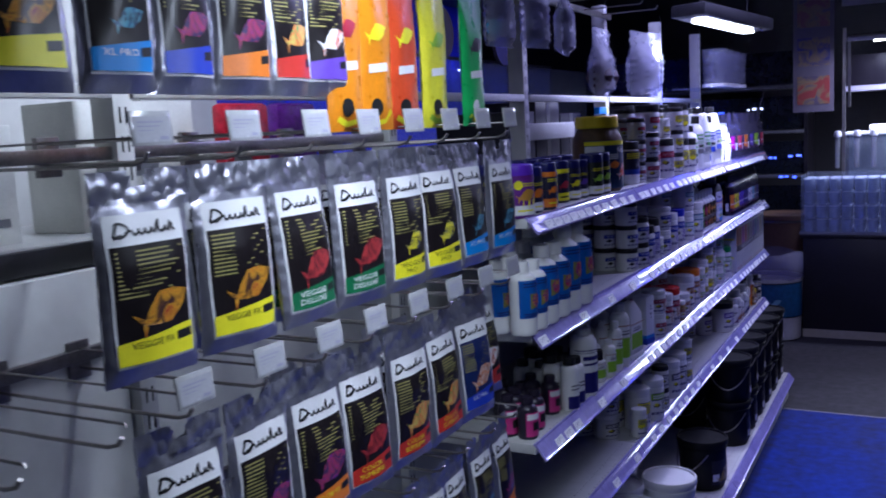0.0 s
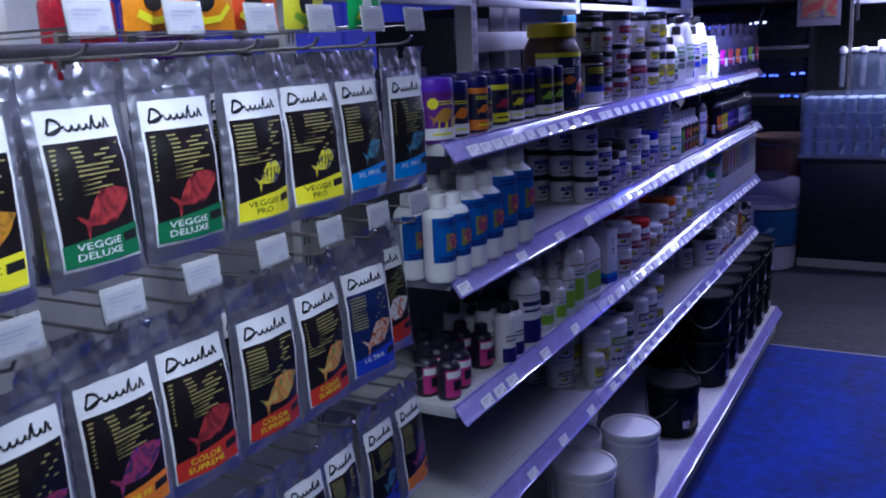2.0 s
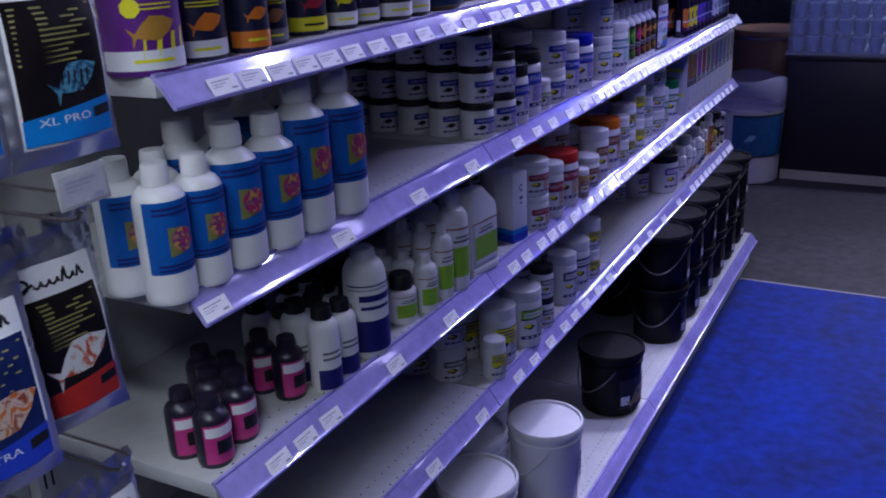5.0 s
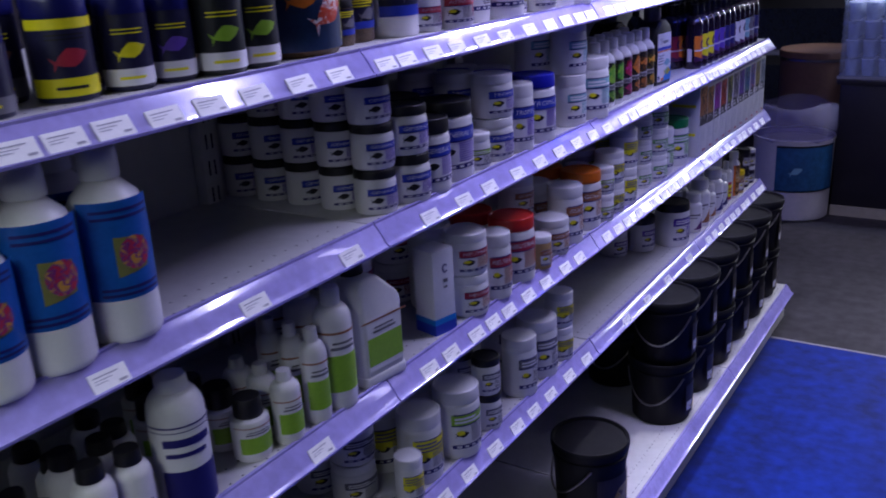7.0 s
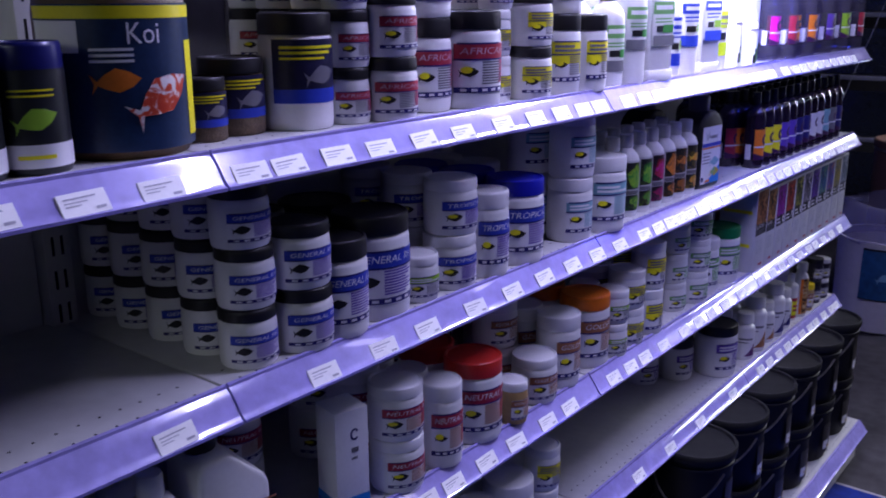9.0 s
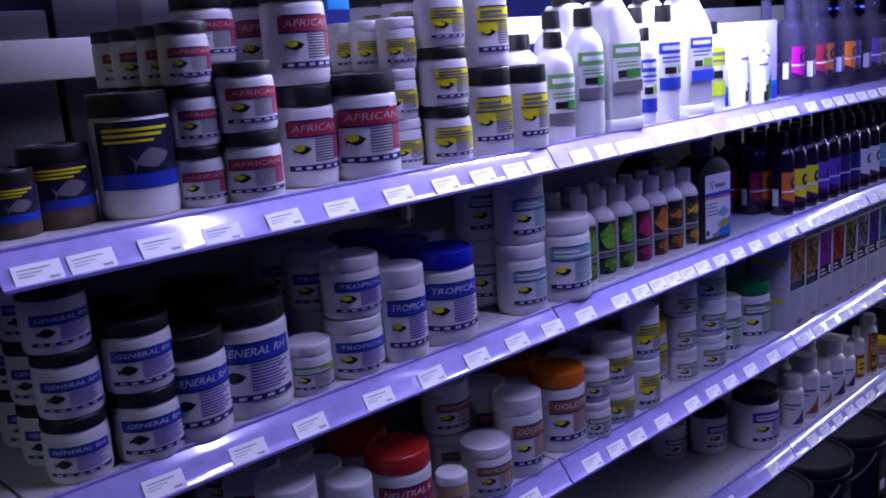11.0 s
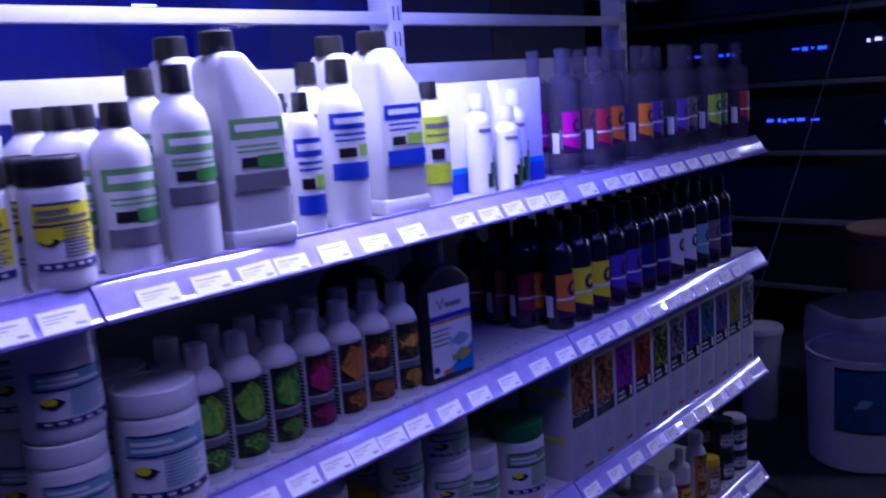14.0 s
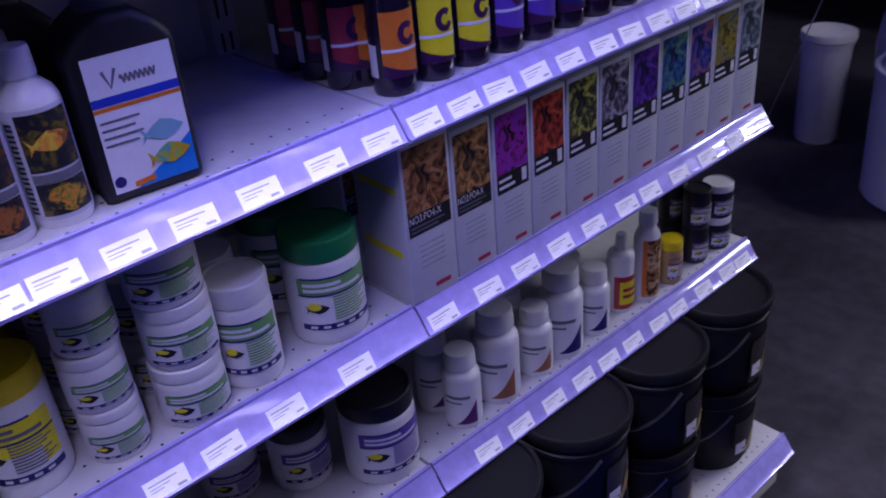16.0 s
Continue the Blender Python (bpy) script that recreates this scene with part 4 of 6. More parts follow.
ROW_SECOND = ((RED_INK, "red"), (ORANGE_INK, "coral"), (YELLOW_INK, "yellow"), (YELLOW_INK, "yellow"), (PURPLE_INK, "violet"), (PURPLE_INK, "violet"), (NAVY, "navy"), (NAVY, "navy"), (PAPER, "cream"), (PAPER, "cream"), (TEAL_INK, "teal"), (GREY_INK, "grey"), (NAVY, "navy"))
for k, (ink, word) in enumerate(ROW_SECOND):
    bottle("S1", 0.100 - (0.07 if k == 0 else 0), 4.610 + 0.0655 * k + (0.045 if k == 0 else 0), 0.029, 0.205, mat("smoke_cap", (0.02, 0.02, 0.025), 0.2), ink, [], "aquarium_additive_bottle", f"dark bottle of additive, {word} curl label", body=mat("dark_liquid_bottle", (0.018, 0.010, 0.022), 0.12, vary=0.3, coat=0.5), lab=(0.12, 0.52), neck=0.36, capr=0.42, caph=0.16, deep=3, wide=1.8, extra=c_label(ink, DARKINK))

# ---- third shelf ----
PINK_B = mat("pink_bottle", (0.55, 0.04, 0.22), 0.35, vary=0.1)
DARK_B = mat("dark_bottle", (0.02, 0.015, 0.03), 0.3, vary=0.3)
for bx, by in ((0.10, 1.985), (0.09, 2.055), (0.03, 2.105), (0.08, 2.195)):
    bottle("S2", bx, by, 0.027, 0.108, DARK_B, PINK_B, [("header", [(-0.9, 0.9, 0.70, 0.95)], WHITE_INK), ("emblem", [(-0.4, 0.5, 0.25, 0.60)], BLACK_INK)], "fish_medicine_bottle", "small pink-labelled bottle, dark cap", body=DARK_B, lab=(0.08, 0.66), deep=2, capr=0.6)
for bx, by, bh in ((0.12, 2.245, 0.150), (0.115, 2.305, 0.138), (0.03, 2.255, 0.130), (0.03, 2.35, 0.130)):
    bottle("S2", bx, by, 0.027, bh, BLACK_PLASTIC, WHITE_PLASTIC, [("header", [(-1, 1, 0.0, 0.42)], NAVY), ("fine_print", [(-0.7, 0.6, 0.62, 0.67), (-0.7, 0.4, 0.74, 0.79)], GREY_INK)], "garlic_additive_bottle", f"{'taller' if bh > 0.14 else 'small'} white bottle, black cap, navy foot", lab=(0.04, 0.62), capr=0.66, dome=True, deep=2)
bottle("S2", 0.110, 2.395, 0.040, 0.202, WHITE_PLASTIC, WHITE_PLASTIC, [("header", [(-1, 1, 0.0, 0.46)], NAVY), ("title", [(-0.85, 0.7, 0.74, 0.83), (-0.8, 0.5, 0.62, 0.67)], NAVY), ("ring_band", [(-1.4, 1.4, 0.95, 0.97), (-1.4, 1.4, 0.90, 0.91)], NAVY)], "neutraliser_bottle", "domed white bottle with navy swoosh foot", lab=(0.06, 0.72), capr=0.56, caph=0.10, dome=True, neck=0.5)
GREEN_FOOT = [("header", [(-1, 1, 0.10, 0.62)], LIME_INK), ("ring_band", [(-1.3, 1.3, 0.92, 0.95)], BROWN_INK), ("fine_print", [(-0.7, 0.6, 0.70, 0.74), (-0.6, 0.5, 0.78, 0.81)], GREY_INK)]
for bx, by in ((0.10, 2.535), (0.03, 2.54), (0.03, 2.46), (-0.04, 2.50)):
    bottle("S2", bx, by, 0.030, 0.100, BLACK_PLASTIC, PAPER, GREEN_FOOT, "water_care_bottle", "small squat white bottle, black cap, green label", lab=(0.1, 0.62), capr=0.75, caph=0.3, neck=0.6, deep=2)
bottle("S2", 0.120, 2.598, 0.024, 0.120, WHITE_PLASTIC, PAPER, GREEN_FOOT, "water_care_bottle", "small domed white bottle, green label", lab=(0.1, 0.66), dome=True, deep=3)
bottle("S2", 0.122, 2.668, 0.022, 0.164, WHITE_PLASTIC, PAPER, GREEN_FOOT, "water_care_bottle", "slim domed white bottle, green label", lab=(0.1, 0.70), dome=True, deep=3)
bottle("S2", 0.118, 2.728, 0.032, 0.212, WHITE_PLASTIC, PAPER, GREEN_FOOT, "water_care_bottle", "tall domed white bottle, green label", lab=(0.1, 0.70), dome=True, deep=3)
jug("S2", 0.095, 2.838, 0.046, 0.100, 0.218, WHITE_PLASTIC, BLACK_PLASTIC, "white jug of water care, green and brown label", GREEN_FOOT, lab=(0.14, 0.60))

ob = thing("test_kit_carton", pose(0.124, 3.059, LEVEL["S2"], 0, 0, -14), "tall glossy white carton shading to a blue foot", "box")
part("body", boxed(-0.028, 0.028, -0.028, 0.028, 0, 0.174, bevel=0.0012), EXC_BOX, ob)
part("blue_foot", boxed(-0.0286, 0.0286, -0.0286, 0.0286, 0.0004, 0.022), BLUE_INK, ob)
part("sky_band", boxed(-0.0283, 0.0283, -0.0283, 0.0283, 0.022, 0.034), CYAN_INK, ob)
part("mark", ribbon([(0.006 * math.cos(a), 0.135 + 0.008 * math.sin(a)) for a in np.linspace(0.5, 5.6, 10)], 0.003, lambda u, v: (0.0288, u + 0.004, v)), NAVY, ob)
part("fine_print", flat([(-0.002, 0.010, 0.106, 0.114), (-0.002, 0.008, 0.095, 0.099)], 0.0288), GREY_INK, ob)
jar("S2", -0.02, 2.96, 0.040, 0.088, "white", "neutral", 2, 2)

jar("S2", 0.112, 3.170, 0.044, 0.089, "white", "neutral", 2, 3)
jar("S2", 0.122, 3.270, 0.036, 0.146, "white", "neutral", 1, 3)
jar("S2", 0.104, 3.382, 0.052, 0.150, "red", "neutral", 1, 3)
jar("S2", 0.132, 3.468, 0.027, 0.080, "white", "gold", 1, 1, body=mat("amber_tub", (0.45, 0.30, 0.12), 0.35))
jar("S2", 0.108, 3.575, 0.044, 0.091, "white", "gold", 1, 2, back_n=2)
jar("S2", 0.105, 3.665, 0.044, 0.149, "white", "gold", 1, 3)
jar("S2", 0.090, 3.793, 0.053, 0.155, "orange", "gold", 1, 3)
jar("S2", 0.116, 3.868, 0.034, 0.074, "white", "lime", 2, 2)
jar("S2", 0.105, 3.952, 0.041, 0.086, "white", "yellow", 2, 2)
jar("S2", 0.110, 4.040, 0.039, 0.108, "white", "yellow", 2, 2)
jar("S2", 0.060, 4.132, 0.046, 0.155, "yellow", "yellow", 1, 2)
jar("S2", 0.090, 4.222, 0.036, 0.073, "white", "green", 3, 3)
jar("S2", 0.098, 4.318, 0.043, 0.082, "white", "green", 3, 2, back_n=2)
jar("S2", 0.092, 4.404, 0.040, 0.145, "white", "green", 1, 2)
jar("S2", 0.085, 4.532, 0.052, 0.152, "green", "green", 1, 2)

CARTON = mat("pale_carton", (0.60, 0.61, 0.62), 0.5, vary=0.06)


def carton(x, y, wide, deep, h, inks, big, pic_name):
    ob = thing("reef_test_carton", pose(x + 0.016, y + 0.008, LEVEL["S2"], 0, 0, random.uniform(-1.5, 1)), f"white carton with {pic_name} picture and pale print", "box", "white reef cartons in a row")
    x1 = 0.0
    part("body", boxed(-deep, x1, -wide / 2, wide / 2, 0, h, bevel=0.0012), CARTON, ob)
    w = wide * 0.44
    z0, z1 = 0.44 * h, 0.97 * h
    part("picture", flat([(-w, w, z0 + 0.25 * (z1 - z0), z1)], x1 + 0.0004), picture(pic_name + "_print", (0.012, 0.010, 0.012), inks[0], tuple(min(0.8, 1.35 * q) for q in inks[1]), 42), ob)
    part("caption_panel", flat([(-w, w, z0, z0 + 0.25 * (z1 - z0))], x1 + 0.0006), BLACK_INK, ob)
    if big:
        part("caption", lettering("NO3:PO4-X", 1.5 * w, 0.011, lambda u, v: (x1 + 0.001, u - 0.2 * w, z0 + 0.19 * (z1 - z0) + v)), WHITE_INK, ob)
        part("caption_print", flat([(-0.9 * w, 0.7 * w, z0 + 0.09 * (z1 - z0), z0 + 0.11 * (z1 - z0)), (-0.9 * w, 0.4 * w, z0 + 0.04 * (z1 - z0), z0 + 0.06 * (z1 - z0))], x1 + 0.001), GREY_INK, ob)
    else:
        part("caption", flat([(-0.9 * w, -0.1 * w, z0 + 0.15 * (z1 - z0), z0 + 0.19 * (z1 - z0)), (-0.9 * w, 0.1 * w, z0 + 0.06 * (z1 - z0), z0 + 0.10 * (z1 - z0)), (0.55 * w, 0.85 * w, z0 + 0.05 * (z1 - z0), z0 + 0.22 * (z1 - z0))], x1 + 0.001), WHITE_INK, ob)
    part("fine_print", flat([(-0.6 * w, 0.6 * w, (0.36 - 0.035 * k) * h, (0.368 - 0.035 * k) * h) for k in range(5)], x1 + 0.0004), mat("pale_print", (0.36, 0.38, 0.42), 0.5), ob)
    part("maker_mark", flat([(0.0, 0.75 * w, 0.055 * h, 0.085 * h)], x1 + 0.0005), RED_INK, ob)
    part("yellow_band", boxed(-deep + 0.012, x1 - 0.012, -wide / 2 - 0.0005, -wide / 2 + 0.002, 0.30 * h, 0.34 * h), YELLOW_INK, ob)
    part("yellow_band", boxed(-deep + 0.012, x1 - 0.012, -wide / 2 - 0.0005, -wide / 2 + 0.002, 0.70 * h, 0.74 * h), YELLOW_INK, ob)


carton(0.148, 4.665, 0.084, 0.105, 0.238, ((0.25, 0.10, 0.03), (0.40, 0.20, 0.08), (0.25, 0.12, 0.30)), True, "amber coral")
carton(0.035, 4.650, 0.084, 0.105, 0.238, ((0.25, 0.10, 0.03), (0.40, 0.20, 0.08), (0.25, 0.12, 0.30)), True, "amber coral")
PICS = (("golden coral", (0.20, 0.10, 0.03), (0.45, 0.22, 0.06), (0.22, 0.35, 0.08)), ("magenta coral", (0.35, 0.02, 0.30), (0.20, 0.03, 0.30), (0.55, 0.05, 0.35)), ("red coral", (0.30, 0.03, 0.02), (0.45, 0.07, 0.03), (0.12, 0.02, 0.02)), ("green anemone", (0.05, 0.07, 0.03), (0.35, 0.33, 0.05), (0.10, 0.14, 0.05)), ("grey coral", (0.10, 0.09, 0.12), (0.35, 0.32, 0.34), (0.25, 0.06, 0.06)), ("violet coral", (0.06, 0.02, 0.22), (0.14, 0.04, 0.30), (0.02, 0.05, 0.35)), ("blue green reef", (0.02, 0.10, 0.30), (0.10, 0.22, 0.08), (0.20, 0.30, 0.12)), ("blue red reef", (0.02, 0.06, 0.35), (0.30, 0.08, 0.05), (0.10, 0.05, 0.15)), ("yellow reef", (0.35, 0.28, 0.02), (0.05, 0.08, 0.12), (0.45, 0.38, 0.05)), ("pale reef", (0.08, 0.12, 0.14), (0.30, 0.33, 0.36), (0.05, 0.07, 0.09)))
for k, (word, *inks) in enumerate(PICS):
    carton(0.146, 4.750 + 0.0785 * k, 0.075, 0.075, 0.226, inks, k == 0, word)

# ---- fourth shelf ----
jar("S3", 0.095, 2.985, 0.046, 0.150, "white", "yellow", 1, 2)
jar("S3", 0.125, 2.90, 0.028, 0.100, "white", "yellow", 1, 1)
jar("S3", 0.02, 2.86, 0.045, 0.088, "white", "plain", 2, 2)
jar("S3", 0.110, 3.105, 0.050, 0.155, "white", "lime", 1, 2)
jar("S3", 0.118, 3.220, 0.032, 0.086, "black", "plain", 2, 2)
jar("S3", 0.108, 3.395, 0.042, 0.148, "white", "plain", 1, 1)
jar("S3", 0.100, 3.505, 0.050, 0.152, "white", "plain", 1, 2)
jar("S3", 0.112, 3.605, 0.036, 0.092, "white", "yellow", 2, 1)
jar("S3", -0.06, 4.40, 0.045, 0.088, "white", "purple", 1, 1)
jar("S3", 0.0, 4.490, 0.047, 0.119, "black", "purple", 1, 2)
jar("S3", 0.075, 4.590, 0.058, 0.150, "black", "purple", 1, 1)


def wedge(ink):
    def extra(ob, lb, r, w, z0, z1):
        on = lambda u, v, off=0.0016: ((r + off) * math.cos(u / r), (r + off) * math.sin(u / r), v)
        part("wedge", columns(-0.30 * w, 0.72 * w, lambda u: z0 + 0.005, lambda u: z0 + 0.006 + 0.55 * (z1 - z0) * max(0.0, (u + 0.30 * w) / (1.02 * w)) ** 1.4, r, 0.0014, 16), ink, lb)
        part("title", curved([(-0.8 * w, 0.4 * w, z0 + 0.70 * (z1 - z0), z0 + 0.77 * (z1 - z0)), (-0.8 * w, 0.0, z0 + 0.58 * (z1 - z0), z0 + 0.62 * (z1 - z0))], r, 0.0014), GREY_INK, lb)
    return extra


for bx, by, br, bh, ink, word in ((0.100, 4.742, 0.031, 0.141, mat("plum_wedge", (0.12, 0.02, 0.14), 0.4), "plum"), (0.095, 4.828, 0.038, 0.172, BROWN_INK, "rust"), (0.098, 4.918, 0.031, 0.130, BROWN_INK, "rust"), (0.095, 4.990, 0.039, 0.172, NAVY, "navy"), (0.100, 5.075, 0.029, 0.132, NAVY, "navy")):
    bottle("S3", bx, by, br, bh, WHITE_PLASTIC, PAPER, [], "mineral_supplement_bottle", f"white bottle, wide white cap, {word} wedge on label", lab=(0.06, 0.62), capr=0.82, caph=0.20, neck=0.72, deep=2, turn=-40, extra=wedge(ink))
bottle("S3", 0.095, 5.160, 0.025, 0.160, WHITE_PLASTIC, RED_INK, [("header", [(-0.6, 0.9, 0.15, 0.85)], YELLOW_INK), ("fine_print", [(-0.4, 0.7, 0.35, 0.45), (-0.4, 0.7, 0.55, 0.65)], RED_INK)], "glue_bottle", "white bottle with cone nozzle and red-yellow label", lab=(0.06, 0.5), capr=0.4, caph=0.2, dome=True)
bottle("S3", 0.108, 5.222, 0.025, 0.186, WHITE_PLASTIC, picture("spotted_print", (0.02, 0.01, 0.01), (0.5, 0.22, 0.03), (0.6, 0.5, 0.3), 70), [("header", [(-1, -0.7, 0, 1)], ORANGE_INK)], "additive_bottle", "tall bottle with mottled black and orange label", lab=(0.06, 0.72), capr=0.7, neck=0.6)
jar("S3", 0.110, 5.298, 0.023, 0.094, "yellow", "gold", 1, 1, body=mat("amber_tub", (0.45, 0.30, 0.12), 0.35))
jar("S3", 0.100, 5.395, 0.028, 0.080, "black", "plain", 2, 2, body=DARK_B)
jar("S3", 0.100, 5.470, 0.031, 0.072, "white", "plain", 2, 1, body=DARK_B)

# ---- deck: buckets ----


def bucket(x, y, z, r, h, body, lidm, desc, sticker, group, turn=-20, handle=True):
    key = ("bucket", r, h, desc)

    def build(m):
        ob = thing("bucket", m, desc, "bucket", group)
        rb = r * 0.87
        part("body", lathe([(0, 0.002), (rb * 0.95, 0.0), (rb, 0.006), (r * 0.955, h - 0.045), (r * 0.99, h - 0.044), (r * 0.99, h - 0.036), (r * 0.96, h - 0.034), (r * 0.965, h - 0.016), (0, h - 0.016)], 36), body, ob)
        part("lid", lathe([(r * 0.98, h - 0.022), (r * 1.02, h - 0.022), (r * 1.03, h - 0.016), (r * 1.025, h - 0.003), (r, h), (r * 0.95, h - 0.001), (r * 0.93, h - 0.008), (0, h - 0.009)], 36), lidm, ob)
        if handle:
            bm = wire(bmesh.new(), [(r * 1.01 * math.cos(a), r * 1.01 * math.sin(a), h - 0.05 - 0.09 * math.sin((a - 3.3) / 2.2 * math.pi)) for a in np.linspace(3.3, 5.5, 16)], 0.003)
            part("handle", bm, STEEL if sticker else WHITE_PLASTIC, ob)
        if sticker:
            rr = r * 0.94
            lb = part("label", curved([(-0.06, 0.075, 0.03, h * 0.62)], rr, 0.002), mat("brown_bucket_label", (0.03, 0.025, 0.02), 0.4, vary=0.5), ob)
            part("picture", shape(fish(0.02, 0.32 * h, 0.05, 0.6), lambda u, v: ((rr + 0.003) * math.cos(u / rr), (rr + 0.003) * math.sin(u / rr), v)), picture("gold_fish_print", (0.35, 0.22, 0.03), (0.4, 0.35, 0.15), (0.1, 0.06, 0.03), 30), lb)
            part("note", curved([(-0.055, -0.025, 0.045, 0.075)], rr, 0.003), PAPER, lb)
        else:
            part("label", curved([(0.03, 0.10, 0.07, h * 0.55)], r * 0.93, 0.003), PAPER, ob)
            part("label_print", curved([(0.035, 0.09, 0.09 + 0.02 * k, 0.098 + 0.02 * k) for k in range(4)], r * 0.93, 0.004), NAVY, ob)
        return ob

    place_copies(key, build, [(x + 0.036, y, 0, turn)], z)


BUCKET_BLACK = mat("matt_black_plastic", (0.006, 0.006, 0.007), 0.5, vary=0.3, bump=0.03)
BUCKET_BLACK.node_tree.nodes["Principled BSDF"].inputs["Specular IOR Level"].default_value = 0.22
WHITE_DESC, BLACK_DESC = "white plastic bucket, snap-on lid, on the low deck", "black plastic bucket with gold fish label on the low deck"
for bx, by in ((0.140, 3.10), (-0.02, 2.965)):
    bucket(bx, by, DECK, 0.098, 0.245, WHITE_PLASTIC, WHITE_PLASTIC, WHITE_DESC, False, "white buckets on the deck")
for bx, by in ((-0.10, 3.16), (0.09, 2.785)):
    bucket(bx, by, DECK, 0.098, 0.245, WHITE_PLASTIC, WHITE_PLASTIC, WHITE_DESC, False, "white buckets on the deck")
bucket(0.140, 3.655, DECK, 0.103, 0.215, BUCKET_BLACK, BUCKET_BLACK, BLACK_DESC, True, "black buckets on the deck")
for bx, by in ((0.14, 4.225), (0.135, 4.46), (0.135, 4.69), (0.135, 4.92), (0.135, 5.15), (0.13, 5.385), (-0.09, 4.40), (-0.09, 4.65), (-0.09, 4.90), (-0.09, 5.15), (-0.09, 5.38)):
    for k in range(2):
        bucket(bx + 0.004 * k, by, DECK + 0.207 * k, 0.103, 0.215, BUCKET_BLACK, BUCKET_BLACK, BLACK_DESC, True, "black buckets on the deck", turn=14 + 9 * k)

# ---- hanging pouches, first bays ----
PW, PH = 0.145, 0.268


def pouch_surface(w, h, thick, seed):
    """Depth of a filled pouch's front at (u, v), u across from its middle, v up from its foot."""
    rnd = random.Random(seed)
    ph = [rnd.uniform(0, 6.28) for _ in range(8)]

    def depth(u, v):
        s, t = 2 * u / w, v / h
        fill = max(0.0, 1 - s * s) ** 0.6
        rise = max(0.0, min(1.0, t / 0.10)) * (1 - max(0.0, (t - 0.55) / 0.30) if t > 0.55 else 1)
        d = thick * fill * max(rise, 0)
        d += 0.0008 * math.sin(6.5 * s + 5 * t + ph[0]) * (0.4 + abs(s)) + 0.0009 * math.sin(5 * s - 11 * t + ph[2])
        top = max(0.0, min(1.0, (t - 0.80) / 0.06))
        d += top * (0.0016 * math.sin(8 * s + 14 * t + ph[3]) + 0.0014 * math.sin(46 * t - 5 * s + ph[1]) + 0.0012 * math.sin(17 * s + 31 * t + ph[4]) + 0.0008 * math.sin(29 * s - 40 * t + ph[5]))
        d += 0.0012 * max(0.0, abs(s) - 0.82) / 0.18 * math.sin(70 * t + ph[6])
        return d + 0.0015
    return depth


FOOTS = {"yellow": (YELLOW_INK, BLACK_INK), "green": (mat("deep_green_ink", (0.01, 0.14, 0.05), 0.4), WHITE_INK), "blue": (CYAN_INK, WHITE_INK), "royal": (BLUE_INK, WHITE_INK), "red": (mat("bright_red_ink", (0.50, 0.03, 0.02), 0.4), YELLOW_INK), "orange": (ORANGE_INK, YELLOW_INK), "purple": (PURPLE_INK, WHITE_INK), "navy": (BLUE_INK, WHITE_INK)}
FISH = {"gold": picture("golden_cichlid_print", (0.30, 0.03, 0.02), (0.60, 0.28, 0.02), (0.05, 0.02, 0.02), 32), "red": picture("red_cichlid_print", (0.06, 0.01, 0.015), (0.20, 0.02, 0.025), (0.38, 0.04, 0.04), 40), "stripe": picture("striped_cichlid_print", (0.50, 0.44, 0.02), (0.75, 0.68, 0.03), (0.05, 0.06, 0.15), 60), "blue": picture("blue_cichlid_print", (0.03, 0.10, 0.20), (0.12, 0.38, 0.48), (0.02, 0.04, 0.10), 55), "clown": picture("clown_fish_print", (0.55, 0.14, 0.02), (0.6, 0.5, 0.4), (0.30, 0.06, 0.02), 60), "white": picture("koi_print", (0.7, 0.7, 0.7), (0.75, 0.75, 0.72), (0.55, 0.08, 0.03), 50), "violet": picture("violet_cichlid_print", (0.10, 0.03, 0.25), (0.35, 0.04, 0.10), (0.05, 0.03, 0.1), 40), "sun": picture("green_red_fish_print", (0.1, 0.3, 0.08), (0.6, 0.15, 0.04), (0.5, 0.4, 0.1), 45)}
D_STROKE = [(-0.46, -0.30), (-0.40, 0.42), (-0.43, 0.30)] + [(-0.43 + 0.17 * math.sin(t), 0.04 + 0.40 * math.cos(t)) for t in np.linspace(0.2, 3.3, 9)]
SCRIPT_MARK = D_STROKE + [(-0.44 + 0.88 * k / 44 + 0.022 * math.sin(k * 1.25 + 1.2), -0.12 + 0.17 * math.sin(k * 1.25) + (0.42 if k in (30, 31, 40) else 0)) for k in range(12, 45)]
DARK_LABEL = mat("pouch_black_label", (0.012, 0.009, 0.010), 0.3, vary=0.5, scale=14)
BODIES = {}


